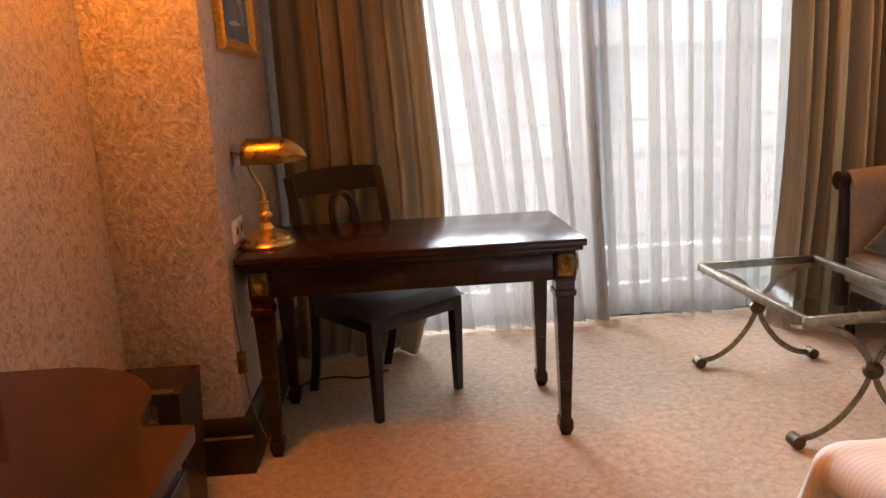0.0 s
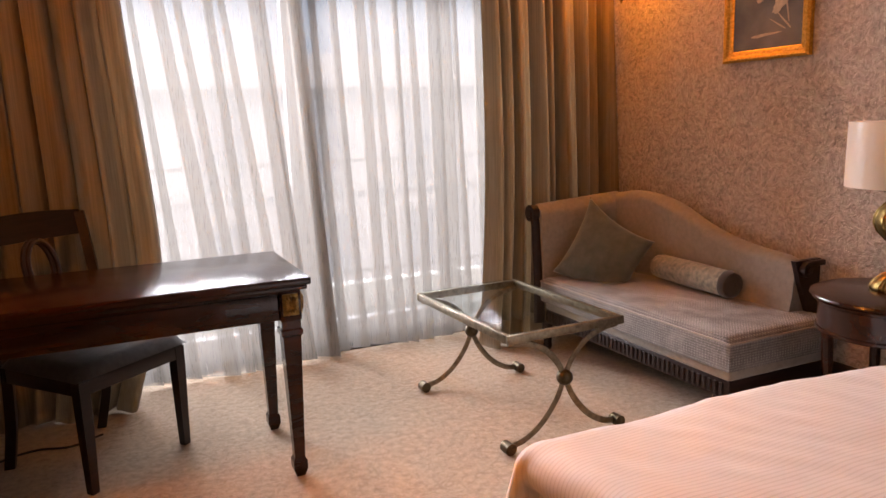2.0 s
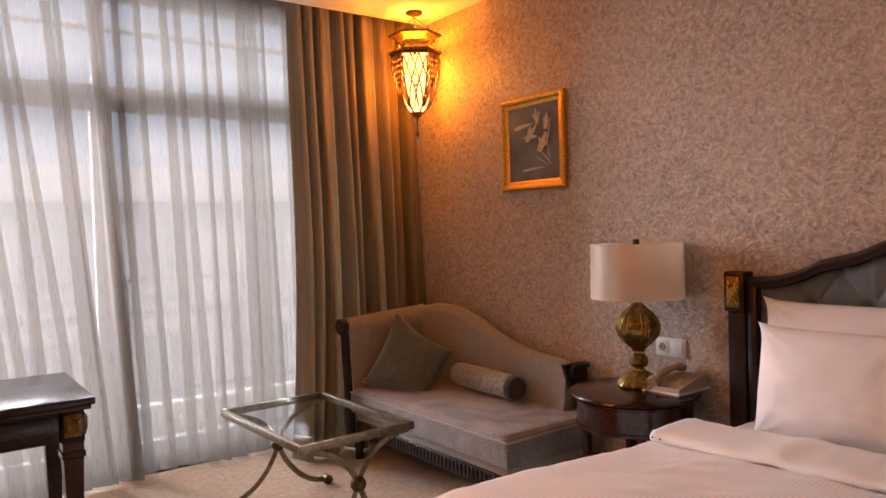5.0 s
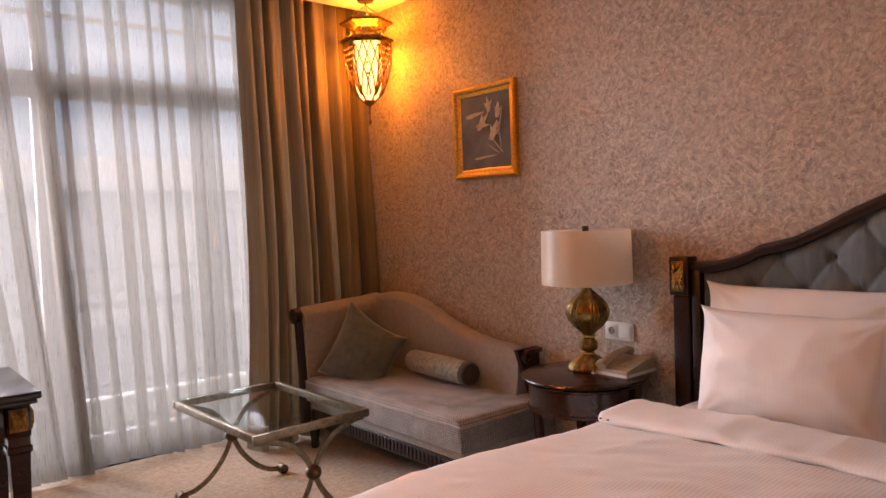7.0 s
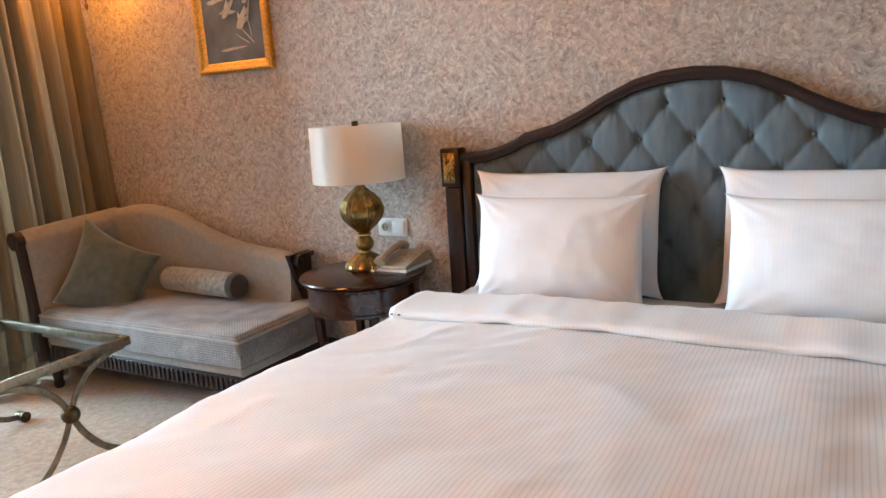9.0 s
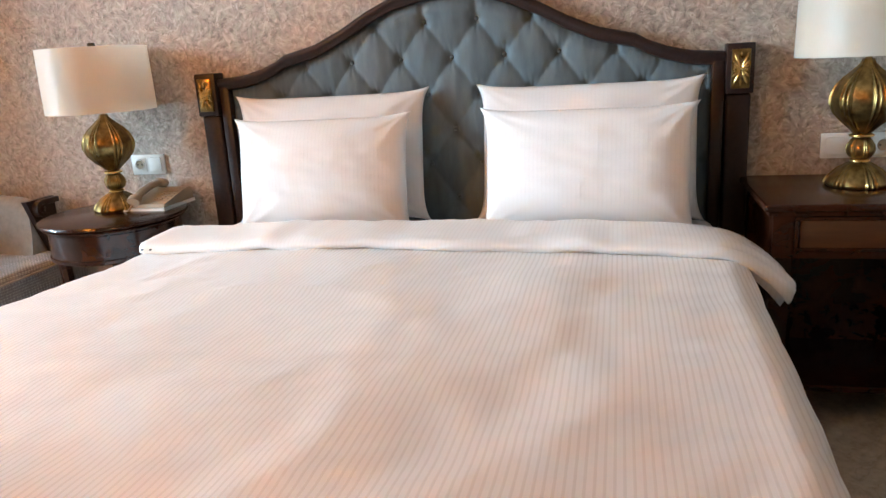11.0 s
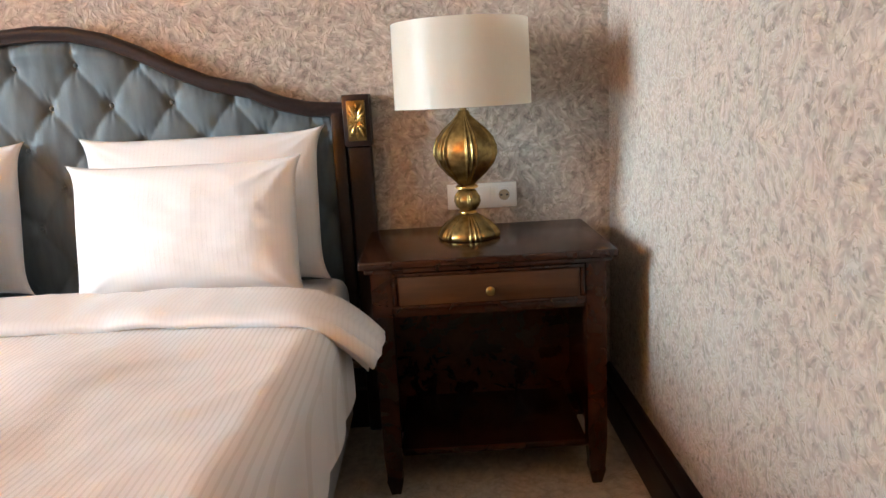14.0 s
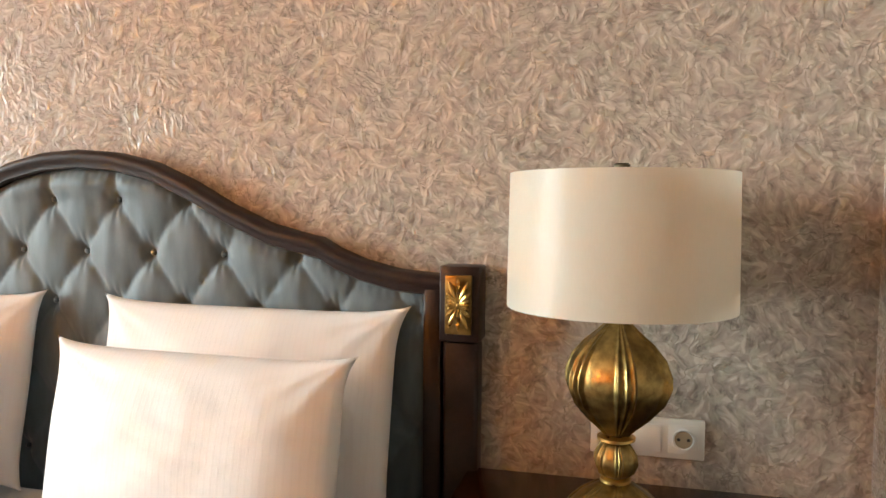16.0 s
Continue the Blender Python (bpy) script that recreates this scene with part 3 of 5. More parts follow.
def writing_desk():
    t = thing("writing_desk", (0.139, 2.878, 0), 0, "dark mahogany writing desk with square tapered legs against the pier", "desk")
    X, Y = 0.603, 0.311
    top = box((-X, -Y, 0.733), (X, Y, 0.76), 0.006)
    box((-X + 0.012, -Y + 0.012, 0.716), (X - 0.012, Y - 0.012, 0.733), 0.004, bm=top)
    part("top", top, MAHOGANY, t)
    ap = 0.605
    for lo, hi in (((-X + 0.108, -Y + 0.050, ap), (X - 0.108, -Y + 0.070, 0.716)), ((-X + 0.108, Y - 0.070, ap), (X - 0.108, Y - 0.050, 0.716)),
                   ((-X + 0.044, -Y + 0.116, ap), (-X + 0.064, Y - 0.116, 0.716)), ((X - 0.064, -Y + 0.116, ap), (X - 0.044, Y - 0.116, 0.716))):
        part("apron", box(lo, hi, 0.002), MAHOGANY, t)
    part("drawer_front", box((-X + 0.135, -Y + 0.042, ap + 0.020), (X - 0.135, -Y + 0.0495, 0.700), 0.003), MAHOGANY, t)
    for sx in (-1, 1):
        for sy in (-1, 1):
            x, y = sx * (X - 0.070), sy * (Y - 0.078)
            part("leg_block", box((x - 0.038, y - 0.038, 0.60), (x + 0.038, y + 0.038, 0.716), 0.003), MAHOGANY, t)
            tapered_leg(x, y, 0.60, 0.034, 0.019, t, MAHOGANY)
            plaque(t, (x - 0.028, y + sy * 0.041 - 0.004, 0.622), (x + 0.028, y + sy * 0.041 + 0.004, 0.70), 1, sy)
            if sx > 0:
                plaque(t, (x + 0.037, y - 0.028, 0.622), (x + 0.045, y + 0.028, 0.70), 0, 1)


writing_desk()


def bankers_lamp():
    t = thing("bankers_lamp", (-0.385, 2.80, 0.76), 0, "polished brass bankers lamp standing on the desk", "lamp")
    part("base", lathe([(0.098, 0), (0.100, 0.008), (0.094, 0.016), (0.088, 0.020), (0.084, 0.032), (0.066, 0.045), (0.045, 0.056), (0.028, 0.062), (0.024, 0.070)], 40), POLISHED, t)
    part("column", lathe([(0.022, 0.070), (0.017, 0.082), (0.020, 0.095), (0.028, 0.106), (0.028, 0.114), (0.018, 0.125), (0.015, 0.15), (0.020, 0.156), (0.012, 0.163), (0.008, 0.19)], 28), POLISHED, t)
    stem = smooth_curve([(0, 0, 0.188), (-0.012, 0, 0.22), (-0.035, 0.0, 0.265), (-0.045, 0, 0.31), (-0.035, 0, 0.335)], 5)
    part("stem", tube(stem, 0.006, 10, up=(0, 1, 0)), POLISHED, t)
    rows = []
    for i in range(25):
        y = -1 + 2 * i / 24
        r = 0.066 * (1 - max(0.0, y) ** 2.6 * 0.96) ** 0.8 * (1 - max(0.0, -y) ** 14) ** 0.5 + 0.001
        rows.append([(0.118 * y + 0.05, -r * math.cos(a) * 0.95, 0.312 + 0.074 * (r / 0.066) * math.sin(a)) for a in (math.pi * k / 16 for k in range(-1, 18))])
    bm = grid(rows)
    bmesh.ops.solidify(bm, geom=bm.faces[:], thickness=0.003)
    part("shade", bm, POLISHED, t, "half-round brass shade")
    part("pivot", tube([(-0.09, 0, 0.335), (-0.06, 0, 0.335), (0.15, -0.066, 0.320)], 0.0045, 8), BRASS, t)
    part("knob", ball((-0.092, 0, 0.335), 0.009), BRASS, t)
    cable = smooth_curve([(-0.07, -0.03, 0.006), (-0.094, -0.08, 0.004), (-0.099, -0.225, 0.004), (-0.099, -0.236, -0.06), (-0.085, -0.24, -0.3), (-0.080, -0.23, -0.42), (-0.06, -0.235, -0.55), (-0.03, -0.2, -0.68)], 8)
    part("cord", tube(cable, 0.003, 6, up=(0, 1, 0)), BRASS, t)
    part("cord_switch", box((-0.099, -0.252, -0.40), (-0.069, -0.228, -0.32), 0.006), BRASS, t)


bankers_lamp()


def dining_chair():
    t = thing("desk_chair", (0.016, 3.155, 0), 39.3, "dark wooden chair with grey padded seat tucked at the desk", "chair")
    W, D = 0.240, 0.217
    sh = 0.43
    for sx in (-1, 1):
        bm = bmesh.new()
        rows = []
        for r, z in ((0.022, 0.42), (0.021, 0.30), (0.015, 0.0)):
            rows.append([(sx * (W - 0.02) + a * r, -D + 0.02 + b * r, z) for a, b in ((-1, -1), (1, -1), (1, 1), (-1, 1))])
        grid(rows, bm, close_v=True)
        bm.verts.ensure_lookup_table()
        bm.faces.new([bm.verts[i] for i in range(4)])
        bm.faces.new([bm.verts[8 + i] for i in range(4)])
        part("leg", bm, EBONY, t, angle=0.3)
        post = smooth_curve([(sx * (W - 0.03), D + 0.07, 0.0), (sx * (W - 0.025), D + 0.015, 0.2), (sx * (W - 0.02), D - 0.005, 0.43), (sx * (W - 0.012), D + 0.02, 0.65), (sx * (W - 0.005), D + 0.085, 0.955)], 6)
        part("back_leg", tube(post, [0.026] * len(post), 4, up=(1, 0, 0)), EBONY, t, angle=0.3)
    for lo, hi in (((-W, -D, 0.37), (W, -D + 0.03, 0.43)), ((-W, D - 0.03, 0.37), (W, D, 0.43)), ((-W, -D + 0.03, 0.37), (-W + 0.03, D - 0.03, 0.43)), ((W - 0.03, -D + 0.03, 0.37), (W, D - 0.03, 0.43))):
        part("seat_rail", box(lo, hi, 0.004), EBONY, t)
    rows = []
    for i in range(17):
        u = -1 + i / 8
        rows.append([((W + 0.012) * u * (1 - 0.03 * v), (D + 0.012) * v, 0.43 + 0.055 * (max(0, (1 - abs(u) ** 5) * (1 - abs(v) ** 5))) ** 0.35) for v in (-1 + k / 8 for k in range(17))])
    bm = grid(rows)
    part("seat", bm, SEATPAD, t, "grey upholstered seat pad", angle=1.4)

    def back(x, z):
        k = (z - 0.43) / 0.525
        return (x, D - 0.005 + 0.09 * k ** 1.4 + 0.02 * math.cos(x / 0.225 * 1.57), z)
    for z0, z1 in ((0.865, 0.965), (0.575, 0.62)):
        rows = [[back(x, z) for z in (z0, z0 + (z1 - z0) * 0.5, z1 + (0.012 * math.cos(x / 0.225 * 1.57) if z1 > 0.9 else 0))] for x in (-0.235 + 0.47 * i / 14 for i in range(15))]
        bm = grid(rows)
        bmesh.ops.solidify(bm, geom=bm.faces[:], thickness=0.024)
        part("back_rail", bm, EBONY, t)
    for dx, w in ((0.0, 0.06), (0.012, 0.06)):
        ring = [back(dx + w * math.sin(a), 0.76 + 0.105 * math.cos(a)) for a in (k * math.pi / 14 for k in range(29))]
        ring = [(x, y - 0.012 - dx, z) for x, y, z in ring]
        part("back_oval", tube(ring, 0.011, 8, up=(0, 1, 0)), EBONY, t)
    for s in (-1, 1):
        leg = [back(s * 0.035, 0.668), back(s * 0.07, 0.62)]
        part("splat", tube(leg, 0.010, 6), EBONY, t)


dining_chair()


# ---- glass table ----
def glass_table():
    t = thing("glass_coffee_table", (1.69, 2.81, 0), 1.6, "glass coffee table with a bronze metal frame and curved crossed legs", "table")
    X, Y, H = 0.275, 0.415, 0.48
    for lo, hi in (((-X, -Y, H - 0.034), (X, -Y + 0.022, H)), ((-X, Y - 0.022, H - 0.034), (X, Y, H)), ((-X, -Y + 0.022, H - 0.034), (-X + 0.022, Y - 0.022, H)), ((X - 0.022, -Y + 0.022, H - 0.034), (X, Y - 0.022, H))):
        part("frame_bar", box(lo, hi, 0.003), IRON, t)
    part("glass_top", box((-X + 0.006, -Y + 0.006, H + 0.0005), (X - 0.006, Y - 0.006, H + 0.0085), 0.002), GLASS, t, "clear glass top").visible_shadow = False
    for y in (-Y + 0.03, Y - 0.03):
        for sx in (-1, 1):
            up = smooth_curve([(0, y, 0.262), (sx * 0.035, y, 0.33), (sx * 0.10, y, 0.396), (sx * 0.19, y, 0.434), (sx * 0.262, y, 0.444)], 6)
            part("leg_arm", tube(up, 0.013, 8, flat=0.4, up=(0, 1, 0)), IRON, t)
            dn = smooth_curve([(0, y, 0.262), (sx * 0.04, y, 0.175), (sx * 0.11, y, 0.09), (sx * 0.19, y, 0.04), (sx * 0.258, y, 0.026)], 6)
            part("leg", tube(dn, 0.013, 8, flat=0.4, up=(0, 1, 0)), IRON, t)
            bm = tube([(sx * 0.266, y - 0.024, 0.024), (sx * 0.266, y + 0.024, 0.024)], 0.024, 16)
            part("foot", bm, BRONZE, t)
        part("boss", ball((0, y, 0.262), 0.034, 18), BRONZE, t)


glass_table()


# ---- chaise ----
def chaise():
    t = thing("chaise_longue", (0, 0, 0), 0, "grey-beige upholstered chaise longue with dark carved frame by the curtain", "sofa")
    x0, x1, y0, y1 = 2.235, 2.84, 2.09, 3.43
    rail = box((x0 + 0.03, y0 + 0.03, 0.155), (x1, y1, 0.235), 0.006)
    part("base_rail", rail, EBONY, t)
    for i in range(44):
        y = y0 + 0.06 + i * 0.03
        part("flute", box((x0 + 0.022, y, 0.168), (x0 + 0.0295, y + 0.018, 0.222), 0.003, 1), EBONY, t)
    for x, y in ((x0 + 0.06, y0 + 0.10), (x1 - 0.05, y0 + 0.10), (x0 + 0.05, y1 + 0.02), (x1 - 0.05, y1 + 0.02)):
        part("leg", lathe([(0.02, 0), (0.026, 0.02), (0.022, 0.04), (0.034, 0.11), (0.030, 0.155)], 16, at=(x, y, 0)), EBONY, t)
    part("seat_deck", box((x0 + 0.02, y0 + 0.02, 0.235), (x1, y1, 0.285), 0.015, 3), CHAISE, t)
    bm = bmesh.new()
    n = 26
    rows = []
    for k in range(-n, n + 1):
        rows.append([])
        u = k / n
        for j in range(-n, n + 1):
            v = j / n
            e = (max(0.0, (1 - abs(u) ** 30) * (1 - abs(v) ** 40))) ** 0.5
            rows[-1].append(((x0 + x1) / 2 - 0.005 + u * (x1 - x0) / 2, (y0 + y1) / 2 + v * (y1 - y0) / 2,
                             0.398 + 0.024 * e + 0.010 * (1 - u * u) * (1 - v * v) + 0.004 * noise.noise((4 * u, 7 * v, 0.3))))
    top = rows
    grid(top, bm)
    edge = [top[0][j] for j in range(2 * n)] + [top[i][2 * n] for i in range(2 * n)] + [top[2 * n][j] for j in range(2 * n, 0, -1)] + [top[i][0] for i in range(2 * n, 0, -1)]
    cx, cy = (x0 + x1) / 2, (y0 + y1) / 2
    ring = [[(p[0], p[1], p[2]) for p in edge], [(p[0] + 0.006 * (p[0] - cx), p[1] + 0.004 * (p[1] - cy), 0.32) for p in edge], [(p[0], p[1], 0.287) for p in edge]]
    grid(ring, bm, close_v=True)
    bmesh.ops.remove_doubles(bm, verts=bm.verts, dist=0.0005)
    seat = part("seat_cushion", bm, QUILT, t, "woven grey seat cushion with piping", angle=1.3)
    part("piping", tube([edge[i] for i in range(0, len(edge), 1)] + edge[:1], 0.005, 6), CHAISE, seat)
    # sloping back along the wall
    prof = [(p.x, p.y) for p in smooth_curve([(3.47, 0.845, 0), (3.30, 0.868, 0), (3.12, 0.858, 0), (2.96, 0.815, 0), (2.80, 0.748, 0), (2.62, 0.695, 0), (2.44, 0.667, 0), (2.32, 0.655, 0), (2.24, 0.632, 0)], 5)]
    rows = []
    for y, z in prof:
        row = []
        for k in range(13):
            a = math.pi * k / 12
            row.append((2.80 - 0.055 * math.cos(a), y, z - 0.05 + 0.05 * math.sin(a)))
        lean = 0.02
        row = [(2.735 - lean, y, 0.38), (2.74, y, 0.5)] + row + [(2.862, y, 0.5), (2.862, y, 0.24)]
        rows.append(row)
    bm = grid(rows)
    bm.verts.ensure_lookup_table()
    m = len(rows[0])
    bm.faces.new([bm.verts[i] for i in range(m)])
    bm.faces.new([bm.verts[(len(rows) - 1) * m + i] for i in range(m)])
    part("backrest", bm, CHAISE, t, angle=0.9)
    end = prism([(2.715, 0.650), (2.868, 0.650), (2.868, 0.40), (2.815, 0.40), (2.755, 0.54)], 1, 2.212, 2.236, 0.004)
    part("back_trim", end, EBONY, t)
    sc = bmesh.new()
    tube([(2.772, 2.185, 0.612), (2.772, 2.212, 0.612)], 0.034, 20, bm=sc)
    tube([(2.772, 2.178, 0.612), (2.772, 2.186, 0.612)], 0.019, 16, bm=sc)
    tube([(2.772, 2.170, 0.612), (2.772, 2.179, 0.612)], 0.008, 12, bm=sc)
    join(sc, box((2.772, 2.186, 0.625), (2.868, 2.212, 0.648), 0.004))
    part("scroll", sc, EBONY, t)
    # head arm
    rows = []
    for i in range(17):
        x = 2.245 + (2.80 - 2.245) * i / 16
        crest = 0.815 + 0.035 * (i / 16)
        row = [(x, 3.415, 0.36), (x, 3.425, 0.55), (x, 3.435, crest - 0.09)]
        for k in range(11):
            a = math.pi * k / 10
            row.append((x, 3.49 - 0.055 * math.cos(a) + 0.018 * math.sin(a), crest - 0.055 + 0.055 * math.sin(a)))
        row += [(x, 3.53, crest - 0.12), (x, 3.515, 0.5), (x, 3.515, 0.24)]
        rows.append(row)
    bm = grid(rows)
    bm.verts.ensure_lookup_table()
    m = len(rows[0])
    bm.faces.new([bm.verts[i] for i in range(m)])
    part("arm", bm, CHAISE, t, angle=0.9)
    front = smooth_curve([(2.232, 3.45, 0.16), (2.232, 3.45, 0.40), (2.232, 3.465, 0.60), (2.232, 3.475, 0.72), (2.232, 3.505, 0.79)], 6)
    part("arm_front", tube(front, [0.034] * len(front), 8, flat=0.5, up=(0, 1, 0)), EBONY, t)
    sc = bmesh.new()
    tube([(2.205, 3.50, 0.768), (2.26, 3.50, 0.768)], 0.045, 20, bm=sc)
    tube([(2.198, 3.50, 0.768), (2.206, 3.50, 0.768)], 0.024, 16, bm=sc)
    part("scroll", sc, EBONY, t)


chaise()


def soft_pad(w, h, thick, pinch=0.06, seed=0, n=22, wrinkle=0.006, ear=2):
    """A stuffed pad in the x-z plane, its base on z = 0, thick along y."""
    bm = bmesh.new()
    sides = []
    for s in (-1, 1):
        rows = []
        for i in range(-n, n + 1):
            u = i / n
            row = []
            for j in range(-n, n + 1):
                v = j / n
                e = max(0.0, (1 - u * u) * (1 - v * v))
                x = 0.5 * w * u * (1 - pinch * (1 - abs(v) ** ear))
                z = 0.5 * h + 0.5 * h * v * (1 - pinch * (1 - abs(u) ** ear))
                y = s * (0.5 * thick * e ** 0.42)
                wr = wrinkle * (noise.noise((2.2 * u + seed, 2.2 * v, s)) + 0.30 * noise.noise((4.5 * u + 2 * v, 5 * v + seed, s)) + 0.14 * noise.noise((11 * u + seed, 3 * v - 5 * u, s)))
                for cu, cv in ((-1, -1), (1, -1), (1, 1), (-1, 1)):
                    du, dv = cu - u, cv - v
                    wr += 0.65 * wrinkle * math.sin(13 * math.atan2(dv * cv, du * cu + 1e-6) + seed + cu) * math.exp(-math.hypot(du, dv) / 0.38)
                edge = min(1.0, 6 * e)
                row.append((x, y + wr * edge, z + 0.35 * wr * edge))
            rows.append(row)
        sides.append(rows)
        grid(rows, bm)
    bmesh.ops.remove_doubles(bm, verts=bm.verts, dist=0.0006)
    return bm


def throw_cushion():
    bm = soft_pad(0.43, 0.46, 0.16, 0.15, 3)
    # a low corner by the arm, the next one up against it, the third sagging towards the back
    low, high, far = Vector((2.28, 3.385, 0.455)), Vector((2.52, 3.375, 0.845)), Vector((2.655, 3.005, 0.632))
    up, along = (high - low) / 0.46, (far - high) / 0.43
    out = up.cross(along).normalized()
    for v in bm.verts:
        v.co = low + (v.co.x + 0.215) * along + v.co.y * out + v.co.z * up
        if v.co.z < 0.437:
            v.co.z = 0.437 - 0.02 * (0.437 - v.co.z)
    ob = part("throw_cushion", bm, VELVET, angle=2.6)
    return tagged(ob, "sage green velvet cushion leaning on the chaise arm", "cushion")


throw_cushion()


def bolster():
    t = thing("bolster", (2.668, 2.745, 0.505), -4, "sage brocade bolster lying along the chaise back", "cushion")
    prof = [(0.0, -0.255), (0.046, -0.255), (0.057, -0.250), (0.061, -0.23), (0.064, 0.0), (0.061, 0.24), (0.057, 0.262), (0.046, 0.268), (0.0, 0.268)]
    n = 28
    rows = [[(max(r, 0.001) * math.cos(a), y, max(r, 0.001) * math.sin(a)) for a in (2 * math.pi * k / n for k in range(n))] for r, y in prof]
    part("cover", grid(rows, close_v=True), BROCADE, t)
    cap_prof = [(0.0, -0.268), (0.04, -0.270), (0.056, -0.266), (0.0625, -0.256), (0.0635, -0.236), (0.060, -0.236)]
    rows = [[(max(r, 0.001) * math.cos(a), y, max(r, 0.001) * math.sin(a)) for a in (2 * math.pi * k / n for k in range(n))] for r, y in cap_prof]
    part("end_cap", grid(rows, close_v=True), LEATHER, t, "plain dark brown end")
    part("piping", tube([(0.062 * math.cos(a), -0.234, 0.062 * math.sin(a)) for a in (2 * math.pi * k / n for k in range(n + 1))], 0.0035, 6, up=(0, 1, 0)), VELVET, t)


bolster()


# ---- bedside tables and lamps ----
def round_table():
    t = thing("round_bedside_table", (2.640, 1.745, 0), 0, "round dark mahogany bedside table with drum apron", "table")
    part("top", lathe([(0.243, 0.592), (0.252, 0.594), (0.256, 0.599), (0.252, 0.603), (0.262, 0.606), (0.266, 0.612), (0.263, 0.619), (0.255, 0.622)], 56), MAHOGANY, t)
    part("apron", lathe([(0.236, 0.478), (0.241, 0.482), (0.241, 0.492), (0.236, 0.496), (0.236, 0.582), (0.243, 0.587), (0.243, 0.592)], 56), MAHOGANY, t)
    part("shelf", lathe([(0.17, 0.17), (0.175, 0.18), (0.17, 0.19)], 40), MAHOGANY, t)
    for k in range(4):
        a = math.pi / 4 + k * math.pi / 2
        c, s = math.cos(a), math.sin(a)
        leg = smooth_curve([(0.20 * c, 0.20 * s, 0.49), (0.19 * c, 0.19 * s, 0.3), (0.17 * c, 0.17 * s, 0.15), (0.205 * c, 0.205 * s, 0.0)], 6)
        part("leg", tube(leg, [0.022 - 0.008 * i / len(leg) for i in range(len(leg))], 8), MAHOGANY, t)


round_table()


def table_lamp(name, place, label, turn=0):
    t = thing(name, place, turn, label, "lamp", "bedside lamps")
    lobes = 6

    def flute(a, z):
        p = (a + math.pi / lobes) % (2 * math.pi / lobes) - math.pi / lobes
        return 0.955 + 0.02 * math.cos(lobes * a) + 0.07 * sum(math.exp(-((p - c) / 0.038) ** 2) for c in (-0.15, 0.0, 0.15))

    def foot_flute(a, z):
        return flute(a, z) * (1 - 0.03 * math.cos(lobes * a))
    part("foot", lathe([(0.088, 0.0), (0.092, 0.006), (0.090, 0.014), (0.082, 0.028), (0.062, 0.048), (0.040, 0.062), (0.026, 0.070)], 288, foot_flute), BRASS, t, angle=1.2)
    part("ring", lathe([(0.022, 0.068), (0.027, 0.071), (0.027, 0.076), (0.020, 0.080)], 32), POLISHED, t)
    part("knop", lathe([(0.020, 0.079), (0.032, 0.088), (0.038, 0.104), (0.036, 0.120), (0.026, 0.136), (0.020, 0.142)], 288, flute), BRASS, t, angle=1.2)
    part("ring", lathe([(0.022, 0.141), (0.033, 0.145), (0.033, 0.150), (0.022, 0.154)], 32), POLISHED, t)
    part("bulb_body", lathe([(0.022, 0.153), (0.032, 0.164), (0.056, 0.186), (0.080, 0.214), (0.0905, 0.242), (0.090, 0.262), (0.080, 0.290), (0.060, 0.315), (0.036, 0.336), (0.020, 0.352), (0.014, 0.366)], 288, flute), BRASS, t, "ribbed onion-shaped antique brass body", angle=1.2)
    part("stem", lathe([(0.010, 0.362), (0.010, 0.612)], 16), BRASS, t)
    part("finial", lathe([(0.013, 0.602), (0.014, 0.605), (0.014, 0.622), (0.011, 0.625)], 16), BRONZE, t)
    R = 0.194
    rows = []
    for r, z in ((R, 0.377), (R, 0.387), (R - 0.001, 0.48), (R - 0.003, 0.597), (R - 0.003, 0.607)):
        rows.append([(r * math.cos(a), r * math.sin(a), z) for a in (2 * math.pi * k / 72 for k in range(72))])
    bm = grid(rows, close_v=True)
    bmesh.ops.solidify(bm, geom=bm.faces[:], thickness=0.003)
    sh = part("shade", bm, SHADE, t, "ivory fabric drum shade")
    for a in (0, 2.09, 4.19):
        part("spoke", tube([(0, 0, 0.596), ((R - 0.004) * math.cos(a), (R - 0.004) * math.sin(a), 0.596)], 0.003, 6), BRASS, sh)


table_lamp("table_lamp", (2.705, 1.768, 0.622), "antique brass table lamp with ivory drum shade on the round table")
table_lamp("table_lamp", (2.672, -0.818, 0.684), "antique brass table lamp with ivory drum shade on the bedside table", 10)


